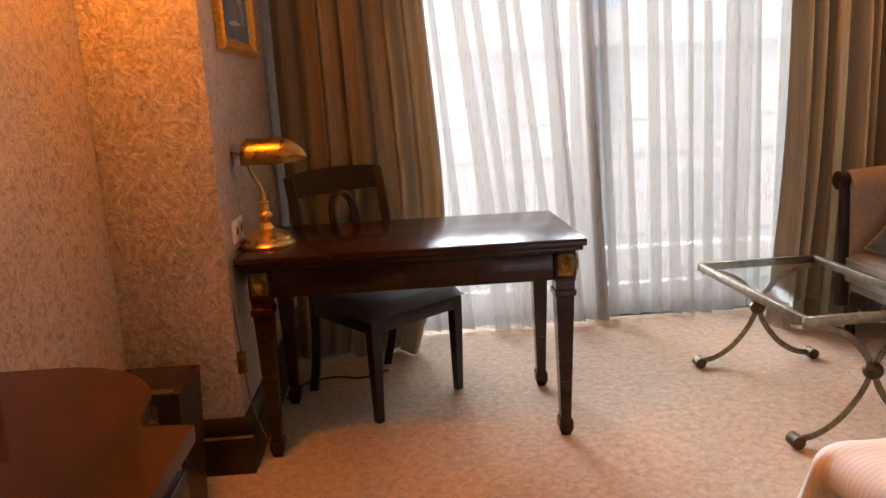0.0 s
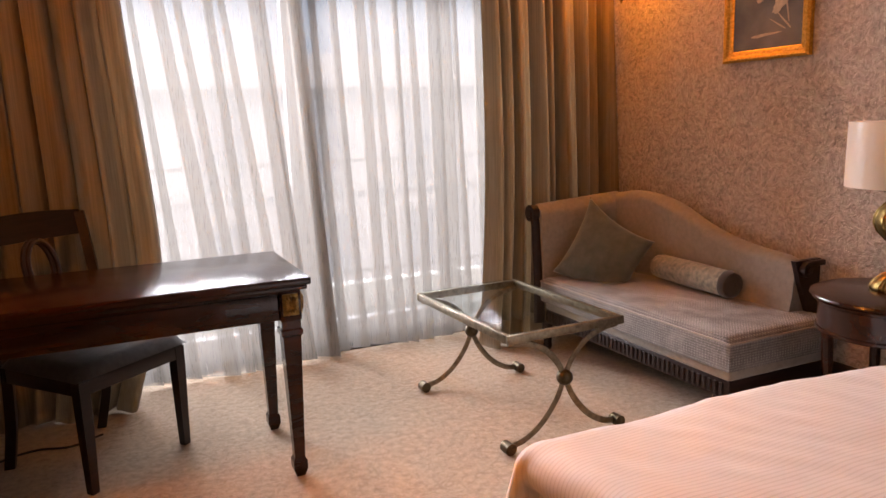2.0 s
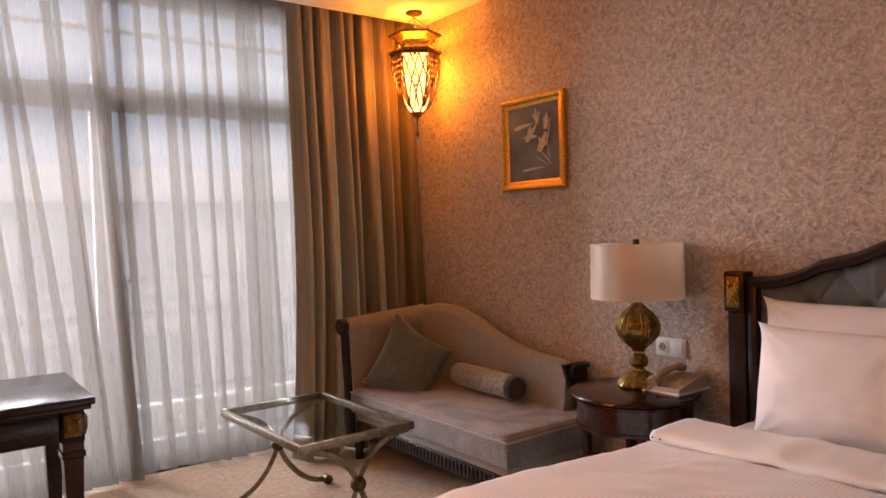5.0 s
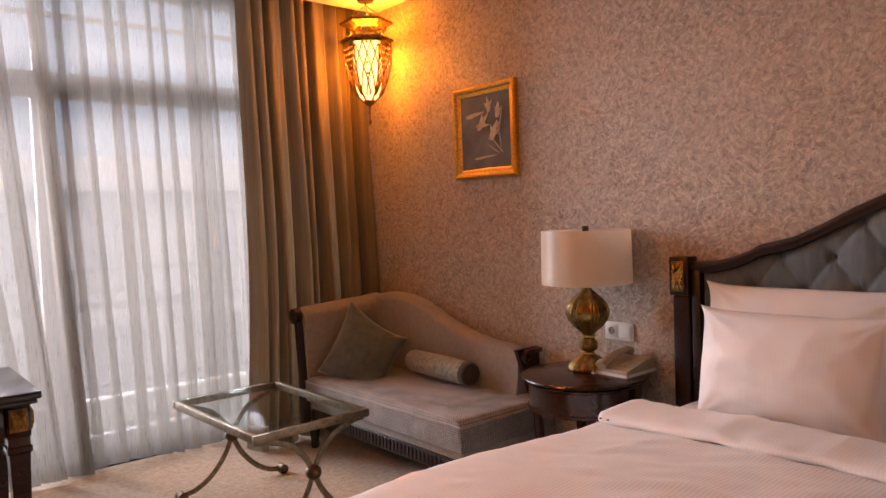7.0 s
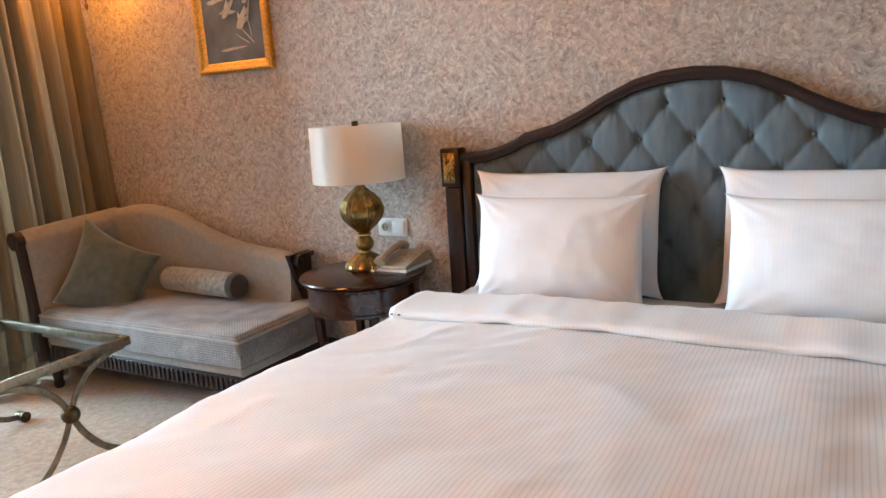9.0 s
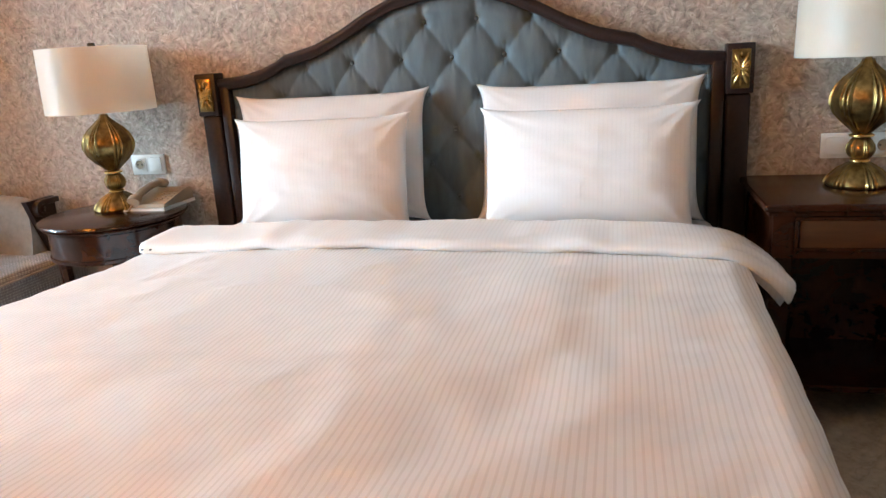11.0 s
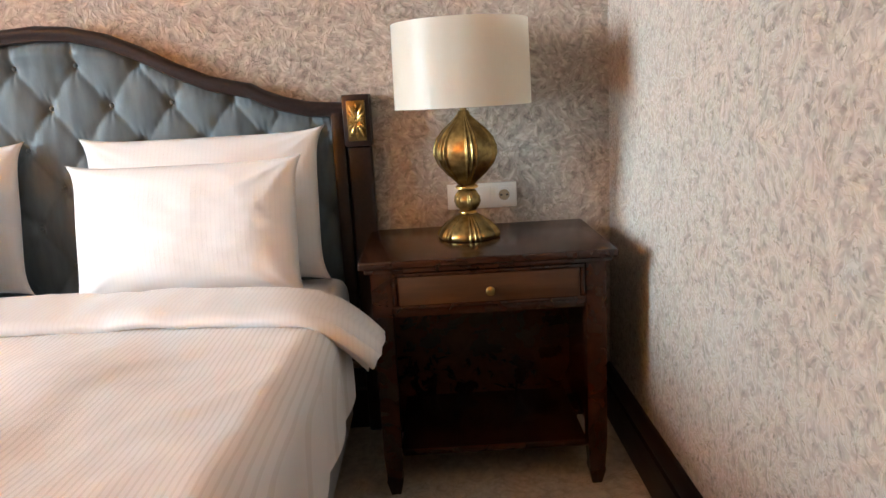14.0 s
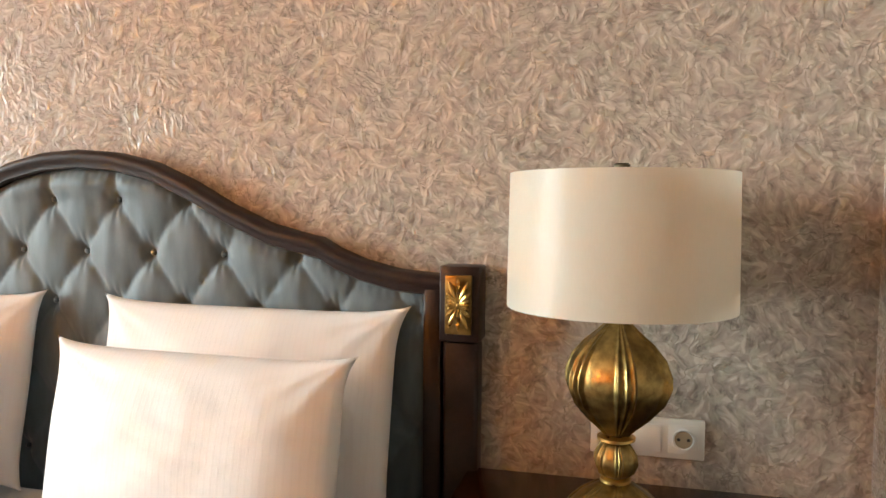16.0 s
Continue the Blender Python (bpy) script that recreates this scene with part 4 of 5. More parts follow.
def bedside_table():
    t = thing("bedside_table", (2.64, -0.855, 0), 0, "dark mahogany bedside table with one drawer and lower shelf", "table")
    x0, x1, y0, y1, H = -0.245, 0.23, -0.337, 0.342, 0.683
    top = box((x0, y0, H - 0.022), (x1, y1, H), 0.007, 3)
    box((x0 + 0.014, y0 + 0.014, H - 0.036), (x1, y1 - 0.014, H - 0.022), 0.004, bm=top)
    part("top", top, MAHOGANY, t)
    for x in (x0 + 0.05, x1 - 0.04):
        for y in (y0 + 0.055, y1 - 0.055):
            bm = bmesh.new()
            rows = [[(x + a * r, y + b * r, z) for a, b in ((-1, -1), (1, -1), (1, 1), (-1, 1))] for r, z in ((0.026, H - 0.036), (0.026, 0.13), (0.021, 0.055), (0.023, 0.045), (0.013, 0.0))]
            grid(rows, bm, close_v=True)
            bm.verts.ensure_lookup_table()
            bm.faces.new([bm.verts[i] for i in range(4)])
            bm.faces.new([bm.verts[16 + i] for i in range(4)])
            part("leg", bm, MAHOGANY, t, angle=0.3)
    dz0, dz1 = 0.534, H - 0.036
    part("side_panel", box((x0 + 0.076, y0 + 0.045, 0.13), (x1 - 0.066, y0 + 0.06, dz1)), MAHOGANY, t)
    part("side_panel", box((x0 + 0.076, y1 - 0.06, 0.13), (x1 - 0.066, y1 - 0.045, dz1)), MAHOGANY, t)
    part("back_panel", box((x1 - 0.064, y0 + 0.0605, 0.10), (x1 - 0.050, y1 - 0.0605, dz1)), MAHOGANY, t)
    part("shelf", box((x0 + 0.04, y0 + 0.081, 0.115), (x1 - 0.066, y1 - 0.081, 0.135), 0.003), MAHOGANY, t)
    part("rail", box((x0 + 0.032, y0 + 0.081, dz0 - 0.012), (x0 + 0.06, y1 - 0.081, dz0 + 0.010), 0.003), MAHOGANY, t)
    part("drawer_frame", box((x0 + 0.034, y0 + 0.081, dz0 + 0.011), (x0 + 0.06, y1 - 0.081, dz1)), MAHOGANY, t)
    dr = part("drawer", box((x0 + 0.024, y0 + 0.098, dz0 + 0.020), (x0 + 0.0335, y1 - 0.098, dz1 - 0.014), 0.004), DRAWER_WOOD, t, "lighter walnut drawer front")
    part("knob", lathe([(0.006, 0), (0.005, 0.010), (0.012, 0.016), (0.012, 0.022), (0.006, 0.026)], 18), BRASS, dr).matrix_basis = pose(x0 + 0.024, 0.0, 0.588, 0, -90, 0)
    # raised moulding round the drawer front
    ya, yb, za, zb, xf = y0 + 0.085, y1 - 0.085, dz0 + 0.012, dz1 - 0.003, x0 + 0.020
    for lo, hi in (((xf, ya, za), (xf + 0.0135, yb, za + 0.010)), ((xf, ya, zb - 0.010), (xf + 0.0135, yb, zb)),
                   ((xf, ya, za + 0.0101), (xf + 0.0135, ya + 0.011, zb - 0.0101)), ((xf, yb - 0.011, za + 0.0101), (xf + 0.0135, yb, zb - 0.0101))):
        part("moulding", box(lo, hi, 0.003), MAHOGANY, dr)


bedside_table()


def telephone():
    t = thing("telephone", (2.765, 1.622, 0.622), -90, "ivory corded desk telephone on the round table", "telephone")
    part("base_plate", prism([(-0.105, 0.0), (0.105, 0.0), (0.105, 0.012), (-0.105, 0.010)], 0, -0.082, 0.082, 0.004), WHITE_PLASTIC, t)
    part("body", prism([(-0.10, 0.012), (0.10, 0.013), (0.10, 0.052), (0.085, 0.060), (0.05, 0.058), (-0.095, 0.024)], 0, -0.078, 0.078, 0.007), IVORY, t)
    hs = smooth_curve([(-0.048, -0.105, 0.036), (-0.048, -0.085, 0.047), (-0.048, -0.04, 0.064), (-0.048, 0.02, 0.077), (-0.048, 0.07, 0.080), (-0.048, 0.098, 0.072)], 5)
    n = len(hs)
    part("handset", tube(hs, [0.027 if i < 6 or i > n - 7 else 0.019 for i in range(n)], 12, flat=0.7), IVORY, t)
    for i in range(4):
        for j in range(3):
            y, z = -0.055 + i * 0.024, 0.031 + i * 0.0057
            part("key", box((0.004 + j * 0.023, y, z), (0.019 + j * 0.023, y + 0.015, z + 0.006), 0.002, 1), IVORY, t)
    part("cord", tube(smooth_curve([(-0.048, -0.11, 0.025), (-0.06, -0.13, 0.006), (-0.095, -0.10, 0.006), (-0.10, 0.0, 0.006), (-0.082, 0.05, 0.012)], 6), 0.004, 6), IVORY, t)


telephone()


def socket_plate(name, y, z, kinds, label):
    n = len(kinds)
    w = 0.071 * n + 0.010
    t = thing(name, (XW, y, z), 0, label, "socket")
    part("cover_frame", box((-0.010, -w / 2, -0.0405), (-0.0005, w / 2, 0.0405), 0.003), WHITE_PLASTIC, t)
    for i, kind in enumerate(kinds):
        c = w / 2 - 0.0405 - 0.071 * i
        if kind == "switch":
            part("rocker", box((-0.015, c - 0.028, -0.028), (-0.0105, c + 0.028, 0.028), 0.002), WHITE_PLASTIC, t)
        else:
            s = part("insert", box((-0.0125, c - 0.029, -0.029), (-0.0105, c + 0.029, 0.029), 0.001), WHITE_PLASTIC, t)
            ring = [(-0.0128, c + 0.020 * math.cos(a), 0.020 * math.sin(a)) for a in (2 * math.pi * k / 24 for k in range(25))]
            part("rim", tube(ring, 0.0025, 6, up=(1, 0, 0)), WHITE_PLASTIC, s)
            for dy in (-0.0095, 0.0095):
                part("hole", tube([(-0.0132, c + dy, 0), (-0.0122, c + dy, 0)], 0.0035, 10), BLACK, s)
            part("well", tube([(-0.0128, c, 0), (-0.0124, c, 0)], 0.018, 24), IVORY, s)


socket_plate("wall_socket", 1.745, 0.767, ("socket", "switch"), "white double socket and switch plate above the round table")
socket_plate("wall_socket", -0.876, 0.771, ("switch", "switch", "socket"), "white triple switch and socket plate behind the lamp")


# ---- the bed ----
CY = 0.45


def crest(d):
    """The headboard's upper edge, d metres from its middle."""
    keys = [(0, 1.364), (0.1, 1.357), (0.2, 1.334), (0.3, 1.29), (0.4, 1.236), (0.5, 1.192), (0.60, 1.168), (0.625, 1.163), (0.66, 1.142), (0.72, 1.118), (0.80, 1.098), (0.905, 1.09)]
    d = abs(d)
    for (a, za), (b, zb) in zip(keys, keys[1:]):
        if d <= b:
            return za + (zb - za) * (d - a) / (b - a)
    return keys[-1][1]


def bed():
    t = thing("bed", (0, CY, 0), 0, "king-size bed with slate-blue tufted headboard in a dark carved frame", "bed")
    ys = [-0.905 + 1.81 * i / 90 for i in range(91)]
    # moulded frame along the crest
    rows = []
    for d in ys:
        z = crest(d)
        rows.append([(2.895, d, z - 0.05), (2.895, d, z), (2.855, d, z), (2.842, d, z - 0.006), (2.838, d, z - 0.016), (2.842, d, z - 0.026), (2.846, d, z - 0.030), (2.846, d, z - 0.042), (2.856, d, z - 0.046)])
    part("headboard_frame", grid(rows), EBONY, t, "dark moulded arched frame", angle=0.9)
    for s in (-1, 1):
        part("stile", box((2.845, s * 0.885 - 0.02, 0.25), (2.893, s * 0.885 + 0.02, 1.062), 0.006), EBONY, t)
        part("post", box((2.838, s * 0.948 - 0.038, 0.0), (2.893, s * 0.948 + 0.038, 0.955), 0.010, 3), EBONY, t)
        part("post_cap", box((2.825, s * 0.948 - 0.042, 0.955), (2.896, s * 0.948 + 0.042, 1.112), 0.004), EBONY, t)
        plaque(t, (2.816, s * 0.948 - 0.028, 0.972), (2.8245, s * 0.948 + 0.028, 1.094), 0, -1, POLISHED)
    # tufted panel
    rows = []
    nz = 74
    for d in [-0.866 + 1.732 * i / 420 for i in range(421)]:
        zt = crest(d) - 0.042
        row = []
        for j in range(nz + 1):
            z = 0.5 + (zt - 0.5) * j / nz
            k = (z - 1.12) / 0.25
            u, v = d / 0.187 + k, d / 0.187 - k
            a, b = abs(math.sin(math.pi * u)), abs(math.sin(math.pi * v))
            puff = 0.011 * (max(a * b, 0.0)) ** 0.22 + 0.006 * (max(a * b, 0.0)) ** 0.8
            button = math.exp(-((u - round(u)) ** 2 + (v - round(v)) ** 2) / 0.016)
            if z > 1.245:
                f = min(1.0, (z - 1.245) / 0.03)
                pleat = 0.026 * abs(math.cos(math.pi * d / 0.187)) ** 0.3
                puff = puff * (1 - f) + pleat * f
                button *= 1 - f
            bu, bv = u - round(u), v - round(v)
            puff += 0.0025 * math.sin(9 * math.atan2(bu - bv, bu + bv + 1e-6)) * math.exp(-(bu * bu + bv * bv) / 0.06) * min(1.0, 8 * (abs(bu) + abs(bv)))
            edge = min(1.0, (zt - z) / 0.035, (0.866 - abs(d)) / 0.035)
            puff *= max(0.0, edge) ** 0.5
            puff += 0.0008 * math.sin(2 * math.pi * d / 0.021 + 2 * noise.noise((d * 9, 0.3, 0.8))) * math.exp(-((zt - z - 0.014) / 0.012) ** 2)
            puff += 0.0022 * noise.noise((d * 34, z * 12, 1.7)) * max(0, edge)
            row.append((2.884 - 0.006 - puff + 0.016 * button, d, z))
        rows.append(row)
    panel = part("tufted_panel", grid(rows), TUFT, t, "slate-blue diamond-tufted satin panel", angle=2.0)
    for r in range(-5, 2):
        z = 1.12 + 0.125 * r
        for c in range(-5, 6):
            y = 0.187 * (c + (0.5 if r % 2 else 0.0))
            if abs(y) < 0.84 and z < crest(y) - 0.07:
                part("button", ball((2.885, y, z), 0.0075, 8, squash=1.0), TUFT, panel)
    part("bed_base", box((0.95, -0.86, 0.06), (2.835, 0.86, 0.30), 0.01), SEATPAD, t, "dark grey fabric bed base")
    for x in (1.05, 2.75):
        for y in (-0.78, 0.78):
            part("foot", lathe([(0.025, 0), (0.03, 0.06)], 14, at=(x, y, 0)), EBONY, t)
    part("mattress", box((0.93, -0.885, 0.302), (2.83, 0.885, 0.552), 0.05, 4), LINEN_PLAIN, t, "mattress under a white sheet", angle=1.0)


bed()


def duvet():
    t = thing("duvet", (0, CY, 0), 0, "white satin-striped duvet turned down below the pillows", "bedding")
    r = 0.085
    top = 0.585
    x0, x1 = 0.965, 2.42

    def half(a, b):
        """Half the width of the flat top; the far side lies wider towards the foot."""
        return 0.788 + 0.045 * min(1.0, max(0.0, (a - 1.0) / 1.2)) if b < 0 else 0.94 - 0.08 * min(1.0, max(0.0, (a - 0.9) / 1.3))

    def drape(a, b):
        """a runs along the bed, b across it; what lies past the edge hangs down."""
        yw = half(a, b)
        ox, oy = max(0.0, x0 - a), max(0.0, abs(b) - yw)
        sx, sy = (x0 if a < x0 else a), (math.copysign(yw, b) if oy else b)
        d = math.hypot(ox, oy)
        if d > 0:
            # the foot rolls over and back under itself; its corners stand out as ears
            turn = math.atan2(oy, ox)
            foot = 1 - min(1.0, max(0.0, (turn - 0.12) / 0.25))
            bend, rr = math.pi / 2 + 1.1 * foot, r - 0.022 * foot
            ang = min(d / rr, bend)
            hang = max(0.0, d - rr * bend)
            out = rr * math.sin(ang) + (0.10 if b > 0 else 0.0) * hang * (1 - foot) + 0.22 * hang * math.sin(2 * turn) ** 2 * (1 - foot)
            drop = rr * (1 - math.cos(ang)) + hang
            sx -= out * ox / d
            sy += math.copysign(out * oy / d, b)
            fold = 0.012 * math.sin(13 * (a if oy > ox else b) + 2) * min(1, drop / 0.2)
            sx -= fold * ox / d
            sy += math.copysign(fold * oy / d, b)
        else:
            drop = 0.0
        wave = (0.019 * noise.noise((2.6 * a, 2.2 * b, 0.4)) + 0.007 * noise.noise((6 * a + 3 * b, 4.4 * b - 2 * a, 2.4))) * (1 - 0.75 * min(1.0, max(0.0, (a - 1.95) / 0.3))) + 0.004 * noise.noise((16 * a + 12 * b, 9 * b - 4 * a, 5.1))
        ridge = (1 - abs(noise.noise((1.7 * a + 1.1 * b, 1.3 * b - 0.8 * a, 3.3)))) ** 9
        wave += 0.010 * ridge * (0.5 + 0.5 * noise.noise((1.2 * a, 1.1 * b, 8.0)))
        crown = 0.018 * (1 - (b / yw) ** 2) if abs(b) < yw else 0
        return (sx, sy, max(0.10, top - drop + crown + wave * max(0.0, 1 - drop / 0.12)))
    na, nb, yw = 150, 180, 0.90
    rows = []
    for i in range(na + 1):
        a = x0 - 0.48 + (x1 - x0 + 0.48) * i / na
        rows.append([drape(a, -yw - 0.255 + (2 * yw + 0.725) * j / nb) for j in range(nb + 1)])
    part("cover", grid(rows), LINEN, t, angle=2.5)
    # turned-down band; its near end flares out past the mattress
    rows = []
    nb, loop = 120, 30
    for j in range(nb + 1):
        b = -1.005 + 1.875 * j / nb
        px, py, pz = drape(2.3, max(b, -0.845))
        over = max(0.0, -0.80 - b)
        py, pz = (b if b < -0.80 else py), pz - 3.0 * over * over
        row = []
        for k in range(loop):
            a = 2 * math.pi * k / loop
            ex = math.copysign(abs(math.cos(a)) ** 0.4, math.cos(a))
            ez = math.sin(a)
            thick = 0.024 + 0.006 * noise.noise((3 * b, 0.3, 7.0)) + 0.012 * over
            wide = 0.135 - 0.20 * over
            crease = 0.006 * noise.noise((9 * b, 5 * ex, 0.2)) + (0.010 * math.sin(26 * ex) * min(1, over / 0.1))
            row.append((2.325 - 0.05 * over + wide * ex + 0.012 * noise.noise((4 * b, 1.0, ex)), py - 0.1 * over * ez, pz + 0.014 + thick * ez + crease))
        rows.append(row)
    bm = grid(rows, close_v=True)
    bm.verts.ensure_lookup_table()
    bm.faces.new([bm.verts[i] for i in range(loop)])
    bm.faces.new([bm.verts[nb * loop + i] for i in range(loop)])
    part("turned_band", bm, LINEN_FOLD, t, "plain folded-back duvet edge", angle=1.6)
    for y in (0.855, 0.825):
        part("button", ball((2.186, y, 0.604), 0.005, 8, squash=0.6), BLACK, t, "small dark button")


duvet()


def pillow(x, y, z, w, h, thick, tilt, turn, seed, label):
    ob = part("pillow", soft_pad(w, h, thick, 0.078, seed, 40, 0.0055, 6), LINEN_PILLOW, angle=2.7)
    ob.matrix_world = pose(x, y, z, 0, 0, -90 + turn) @ pose(0, 0, 0, -tilt, 0, 0)
    tagged(ob, label, "pillow", "pillows on the bed")


pillow(2.735, 0.895, 0.560, 0.745, 0.475, 0.15, 11, 2, 1, "white cotton pillow leaning against the tufted headboard")
pillow(2.735, -0.018, 0.560, 0.758, 0.475, 0.15, 11, -1, 5, "white cotton pillow leaning against the tufted headboard")
pillow(2.545, 0.852, 0.562, 0.635, 0.405, 0.17, 11, 3, 9, "white cotton pillow propped before another pillow")
pillow(2.545, -0.022, 0.562, 0.675, 0.405, 0.17, 11, -2, 14, "white cotton pillow propped before another pillow")


# ---- pictures, lantern, dresser ----
def lily_picture(name, m, w, h, label):
    t = new(name)
    t.matrix_world = m
    tagged(t, label, "picture")
    prof = [(0.0, 0.0), (0.0, 0.022), (0.010, 0.030), (0.022, 0.026), (0.030, 0.016), (0.042, 0.014), (0.050, 0.008), (0.050, 0.0)]
    corners = [(-w / 2, -h / 2, 1, 1), (w / 2, -h / 2, -1, 1), (w / 2, h / 2, -1, -1), (-w / 2, h / 2, 1, -1)]
    for i in range(4):
        a, b = corners[i], corners[(i + 1) % 4]
        rows = [[(c[0] + c[2] * d, c[1] + c[3] * d, k + 0.002) for d, k in prof] for c in (a, b)]
        bm = grid(rows, close_v=True)
        part("frame_side", bm, GILT, t, angle=0.5)
    cv = part("canvas", box((-w / 2 + 0.045, -h / 2 + 0.045, 0.004), (w / 2 - 0.045, h / 2 - 0.045, 0.008)), CANVAS, t, "muted grey-blue painted ground")

    def petal(cx, cy, length, width, ang, z):
        bm = bmesh.new()
        pts = []
        for k in range(20):
            a = 2 * math.pi * k / 20
            x, y = length * math.cos(a), width * math.sin(a) * (1 - 0.5 * math.cos(a)) * (1 + 0.15 * math.sin(5 * a))
            pts.append(bm.verts.new((cx + x * math.cos(ang) - y * math.sin(ang), cy + x * math.sin(ang) + y * math.cos(ang), z)))
        bm.faces.new(pts)
        geo = bmesh.ops.extrude_face_region(bm, geom=bm.faces[:])
        for v in geo["geom"]:
            if isinstance(v, bmesh.types.BMVert):
                v.co.z += 0.0012
        part("petal", bm, PETAL, cv)
    sx, sy = w / 0.47, h / 0.49
    rnd = random.Random(7)
    strokes = [(-0.075, 0.095, 0.075, 0.010, 0.12), (0.0, -0.135, 0.085, 0.006, 0.06), (0.105, -0.02, 0.075, 0.0035, 1.75), (0.085, -0.075, 0.065, 0.0035, 2.35), (0.06, -0.095, 0.05, 0.003, 2.6), (0.12, 0.06, 0.06, 0.004, 1.35)]
    for cx, cy, size, lean in ((-0.028, 0.035, 0.060, 0.75), (0.035, 0.122, 0.042, 1.9), (0.062, -0.022, 0.055, 1.1), (0.102, 0.085, 0.040, 1.5), (0.10, 0.02, 0.026, 0.9)):
        for k in range(4):
            ang = lean + (-0.75, 0.0, 0.6, 2.6)[k] + rnd.uniform(-0.15, 0.15)
            ln = size * (0.75, 1.0, 0.7, 0.5)[k]
            strokes.append((cx + 0.4 * ln * math.cos(ang), cy + 0.4 * ln * math.sin(ang), ln, ln * rnd.uniform(0.24, 0.4), ang))
    for k, (cx, cy, ln, wd, ang) in enumerate(strokes):
        petal(cx * sx, cy * sy, ln * sx, wd * sx, ang, 0.009 + 0.0004 * k)


lily_picture("wall_picture", Matrix.Translation((XW, 2.57, 1.752)) @ Matrix(((0, 0, -1, 0), (-1, 0, 0, 0), (0, 1, 0, 0), (0, 0, 0, 1))), 0.475, 0.49, "gilt-framed painting of pale lilies on the wallpaper")
lily_picture("wall_picture", Matrix.Translation((XP, 3.05, 1.70)) @ Matrix(((0, 0, 1, 0), (1, 0, 0, 0), (0, 1, 0, 0), (0, 0, 0, 1))), 0.60, 0.49, "gilt-framed painting hanging on the pier above the desk")


def lantern(place, label):
    t = thing("lantern", place, 24, label, "lamp", "hanging lanterns")
    t.scale = (0.93, 0.93, 1.0)
    n = 6

    def hexa(r, z):
        return [(r * math.cos(a), r * math.sin(a), z) for a in (math.pi / 3 * k for k in range(n))]
    prof = [(0.150, 0.345), (0.152, 0.30), (0.145, 0.22), (0.122, 0.13), (0.085, 0.05), (0.035, 0.0)]
    part("top_tray", grid([hexa(0.10, 0.425), hexa(0.165, 0.450), hexa(0.170, 0.462), hexa(0.10, 0.440)], close_v=True, close_u=True), BRASS, t, angle=0.3)
    part("collar", grid([hexa(0.15, 0.345), hexa(0.168, 0.348), hexa(0.168, 0.362), hexa(0.145, 0.372)], close_v=True, close_u=True), BRASS, t, angle=0.3)
    for k in range(n):
        a = math.pi / 3 * k
        for da in (-0.2, 0.2):
            part("bracket", tube(smooth_curve([(0.14 * math.cos(a), 0.14 * math.sin(a), 0.37), (0.10 * math.cos(a + da), 0.10 * math.sin(a + da), 0.40), (0.13 * math.cos(a + da), 0.13 * math.sin(a + da), 0.43)], 4), 0.004, 6), BRASS, t)
    for k in range(n):
        a0, a1 = math.pi / 3 * k, math.pi / 3 * (k + 1)
        rib = [(r * math.cos(a0), r * math.sin(a0), z) for r, z in prof]
        part("rib", tube(rib, 0.006, 6), BRASS, t)
        rows = [[((r - 0.006) * (math.cos(a0) * (1 - f) + math.cos(a1) * f), (r - 0.006) * (math.sin(a0) * (1 - f) + math.sin(a1) * f), z) for f in (0.0, 0.5, 1.0)] for r, z in prof]
        bm = grid(rows)
        bmesh.ops.solidify(bm, geom=bm.faces[:], thickness=0.002)
        g = part("glass_panel", bm, AMBER, t, "glowing cream glass panel")
        g.visible_shadow = False

        def on(f, h):
            for (ra, za), (rb, zb) in zip(prof, prof[1:]):
                if za >= h >= zb:
                    q = (za - h) / (za - zb)
                    r = ra + (rb - ra) * q + 0.001
                    return (r * (math.cos(a0) * (1 - f) + math.cos(a1) * f), r * (math.sin(a0) * (1 - f) + math.sin(a1) * f), h)
            return (0, 0, h)
        lat = bmesh.new()
        m = 6 if k % 2 == 0 else 3
        for i in range(m + 1):
            for s in (1, -1):
                pts = []
                for q in range(15):
                    h = 0.335 - 0.30 * q / 14
                    f = i / m + s * (0.335 - h) * (2.2 if m == 3 else 2.6)
                    if 0.02 <= f <= 0.98:
                        pts.append(on(f, h))
                if len(pts) > 1:
                    tube(pts, 0.0050 if m == 3 else 0.0056, 5, bm=lat)
        for hh in (0.325, 0.27, 0.21, 0.15, 0.09):
            ball(on(0.5, hh), 0.009 if m == 3 else 0.005, 8, lat, 0.8)
        tube([on(0.03, 0.338), on(0.5, 0.338), on(0.97, 0.338)], 0.008, 6, bm=lat)
        part("lattice", lat, BRASS, t)
    part("drop", lathe([(0.04, 0.008), (0.030, -0.012), (0.010, -0.025), (0.005, -0.05), (0.005, -0.10), (0.010, -0.11), (0.009, -0.125), (0.002, -0.14)], 16), BRASS, t)
    part("rose", lathe([(0.05, 0.584), (0.055, 0.592), (0.03, 0.600)], 20), BRASS, t)
    hook = Vector((0, 0, 0.565))
    part("hook", tube([(0, 0, 0.588), (0, 0, 0.56)], 0.006, 8), BRASS, t)
    for k in range(3):
        a = 2 * math.pi * k / 3 + 0.4
        end = Vector((0.15 * math.cos(a), 0.15 * math.sin(a), 0.455))
        ch = bmesh.new()
        for i in range(8):
            p, q = end.lerp(hook, i / 8), end.lerp(hook, (i + 1.15) / 8)
            mid = (p + q) / 2
            side = Vector((-math.sin(a), math.cos(a), 0)) * 0.006 if i % 2 else Vector((0, 0, 0.006))
            tube([p, mid + side, q, mid - side, p], 0.0018, 5, bm=ch)
        part("chain", ch, BRASS, t)


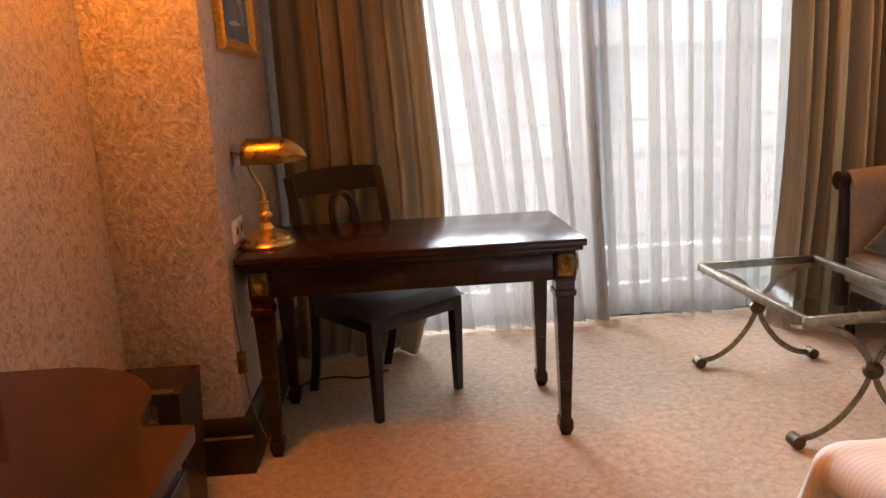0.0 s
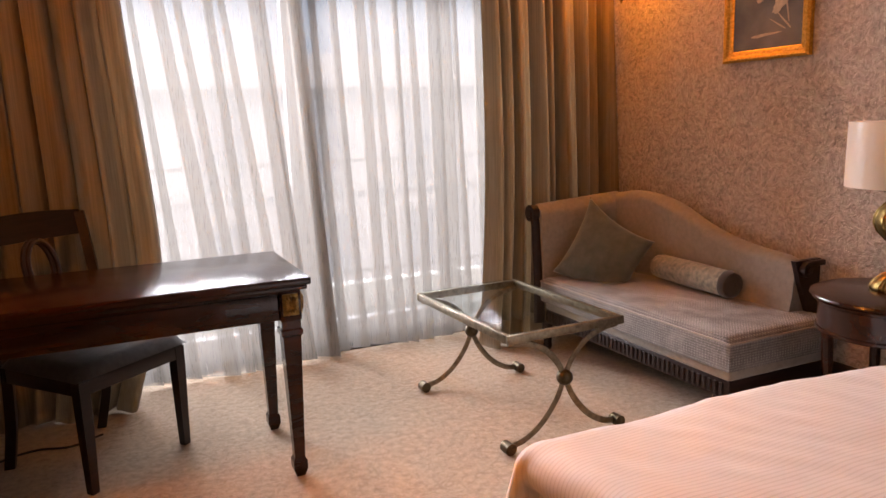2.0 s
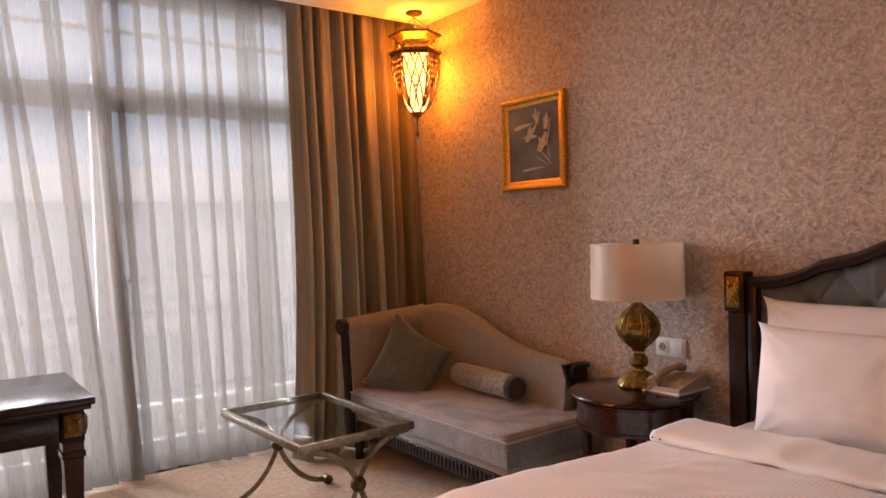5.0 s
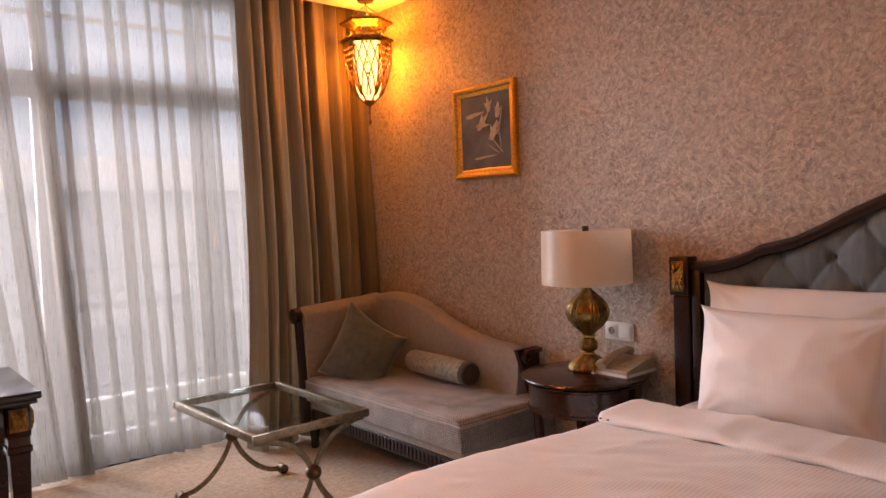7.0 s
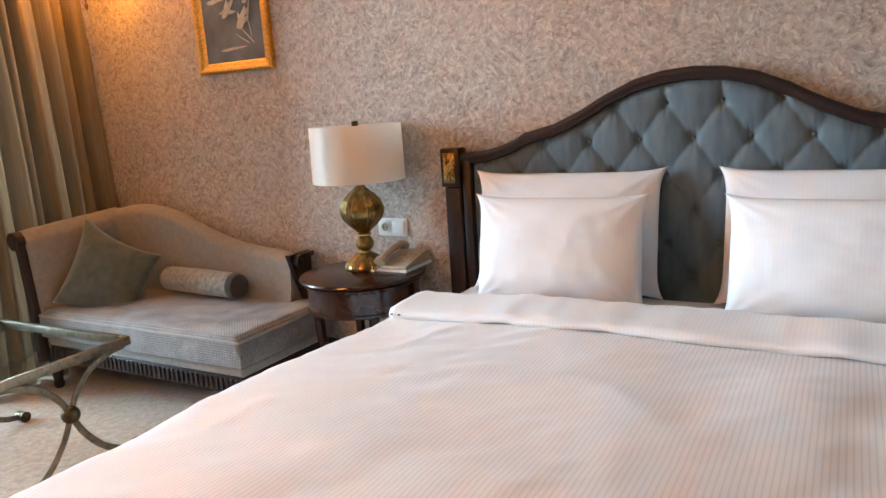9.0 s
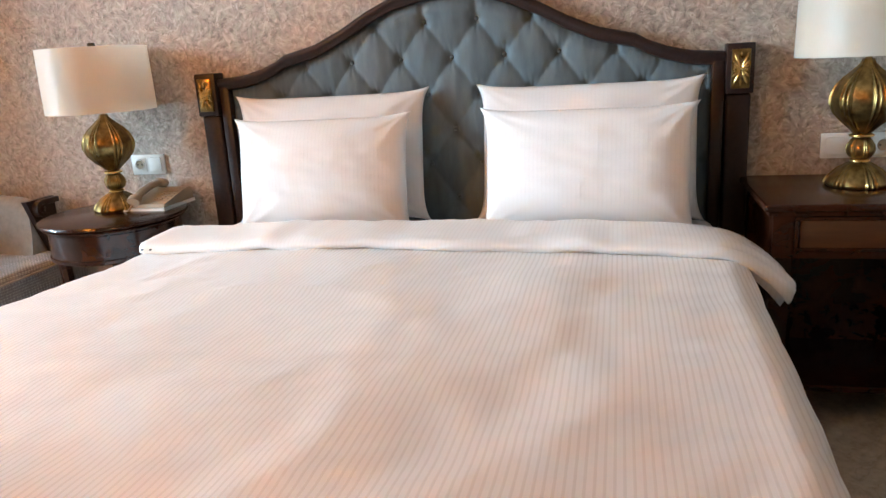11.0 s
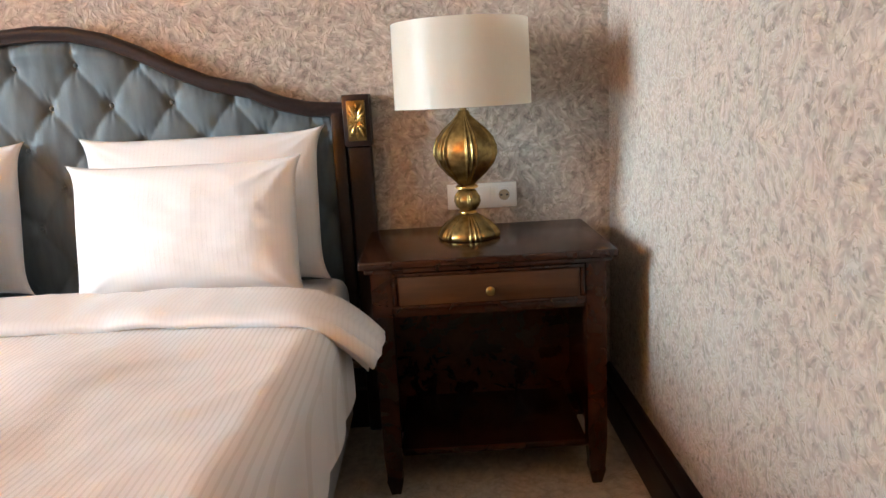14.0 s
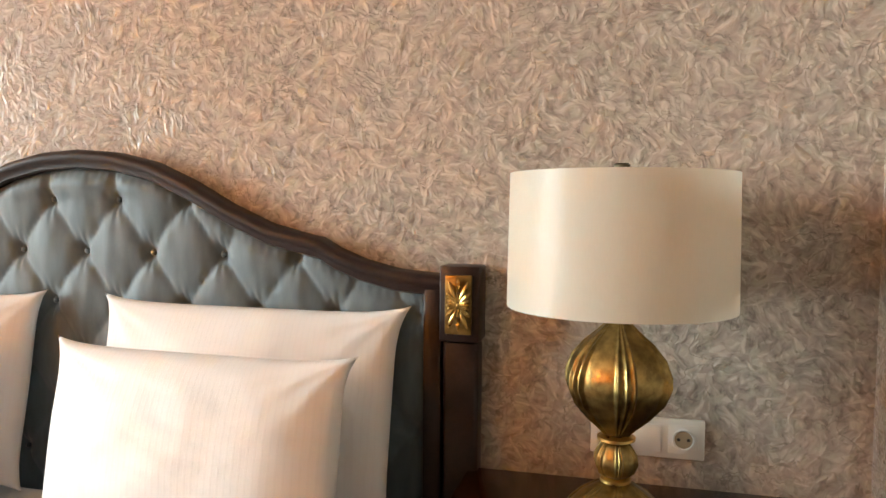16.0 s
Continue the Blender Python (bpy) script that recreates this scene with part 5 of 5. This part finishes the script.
lantern((2.68, 3.33, 2.0), "pierced brass lantern with lit cream glass hung by chains")
lantern((-0.54, 2.02, 2.0), "pierced brass lantern with lit cream glass hung by chains")
# made-up third lantern, out of view, a body for the added fill bulb
lantern((0.55, 0.40, 2.0), "pierced brass lantern with lit cream glass hung by chains")


def dresser():
    t = thing("dresser", (XL, 0, 0), 0, "red mahogany dresser with rounded end against the wall", "dresser")
    # outline of the top in x, y, the wall at x = 0
    arc = [(0.30 + 0.235 * math.cos(a), 1.265 + 0.235 * math.sin(a)) for a in (math.pi / 2 * (1 - k / 12) for k in range(13))]
    outline = [(0.03, 0.10), (0.63, 0.10), (0.63, 1.205), (0.548, 1.215)] + arc[::-1] + [(0.03, 1.50)]
    part("top", prism(outline, 2, 0.775, 0.80, 0.0115), MAHOGANY_Y, t, "glossy red mahogany top")
    inner = [(0.035, 0.12), (0.61, 0.12), (0.61, 1.185), (0.525, 1.195)] + [(0.30 + 0.21 * math.cos(a), 1.265 + 0.21 * math.sin(a)) for a in (math.pi / 2 * k / 12 for k in range(13))] + [(0.035, 1.475)]
    part("body", prism(inner, 2, 0.10, 0.775, 0.003), MAHOGANY, t)
    part("plinth", prism([(x * 0.985, y * 0.99 + 0.01) for x, y in inner], 2, 0.0, 0.10, 0.003), EBONY, t)
    for i in range(3):
        for j in range(3):
            z = 0.14 + 0.21 * i
            y = 0.15 + 0.345 * j
            d = part("drawer", box((0.6105, y, z), (0.624, y + 0.325, z + 0.19), 0.004), MAHOGANY_Y, t)
            part("handle", tube(smooth_curve([(0.624, y + 0.12, z + 0.11), (0.648, y + 0.125, z + 0.095), (0.650, y + 0.162, z + 0.088), (0.648, y + 0.20, z + 0.095), (0.624, y + 0.205, z + 0.11)], 5), 0.005, 8), BRASS, d)


dresser()


def tent_card():
    t = thing("tent_card", (-0.70, 1.415, 0.80), 29, "cream printed card standing on the dresser", "card")
    for s in (-1, 1):
        part("leaf", box((-0.07, -0.0007, 0), (0.07, 0.0007, 0.16)), PAPER, t).matrix_basis = pose(0, s * 0.035, 0, s * 12, 0, 0)
    for k in range(4):
        part("print_line", box((-0.045, -0.0016, 0), (0.045 - 0.02 * (k % 2), -0.0009, 0.006)), BLACK, t).matrix_basis = pose(0, -0.035, 0, -12, 0, 0) @ pose(0, 0, 0.045 + 0.022 * k)


tent_card()


def waste_bin():
    t = thing("waste_bin", (-0.685, 2.30, 0), 0, "dark brown waste bin with brass ornament beside the pier", "bin")
    bm = bmesh.new()
    rows = [[(sx * r, sy * r, z) for sx, sy in ((-1, -1), (1, -1), (1, 1), (-1, 1))] for r, z in ((0.095, 0.0), (0.115, 0.44), (0.118, 0.455), (0.108, 0.455), (0.09, 0.01))]
    grid(rows, bm, close_v=True)
    bm.verts.ensure_lookup_table()
    bm.faces.new([bm.verts[16 + i] for i in range(4)])
    part("body", bm, EBONY, t, angle=0.3)
    lid = bmesh.new()
    grid([[(sx * r, sy * r, z) for sx, sy in ((-1, -1), (1, -1), (1, 1), (-1, 1))] for r, z in ((0.107, 0.448), (0.09, 0.462), (0.03, 0.470), (0.002, 0.471))], lid, close_v=True)
    part("lid", lid, EBONY, t, angle=0.3)
    plaque(t, (-0.05, -0.124, 0.33), (0.05, -0.1125, 0.42), 1, -1)


waste_bin()


def desk_socket():
    t = thing("wall_socket", (XP, 2.735, 0.835), 0, "white socket plate low on the pier above the desk", "socket")
    part("cover_frame", box((0.0005, -0.075, -0.04), (0.010, 0.075, 0.04), 0.003), WHITE_PLASTIC, t)
    for y in (-0.036, 0.036):
        part("insert", box((0.0105, y - 0.028, -0.028), (0.0125, y + 0.028, 0.028), 0.001), WHITE_PLASTIC, t)
        part("well", tube([(0.0122, y, 0), (0.0132, y, 0)], 0.016, 20), BLACK, t)


desk_socket()


def power_cord():
    run = smooth_curve([(-0.44, 3.16, 0.006), (-0.38, 3.30, 0.006), (-0.25, 3.36, 0.006), (-0.12, 3.33, 0.006), (0.0, 3.40, 0.006)], 8)
    tagged(part("power_cord", tube(run, 0.005, 8), BLACK), "black power cord lying on the carpet behind the desk", "cord")


power_cord()
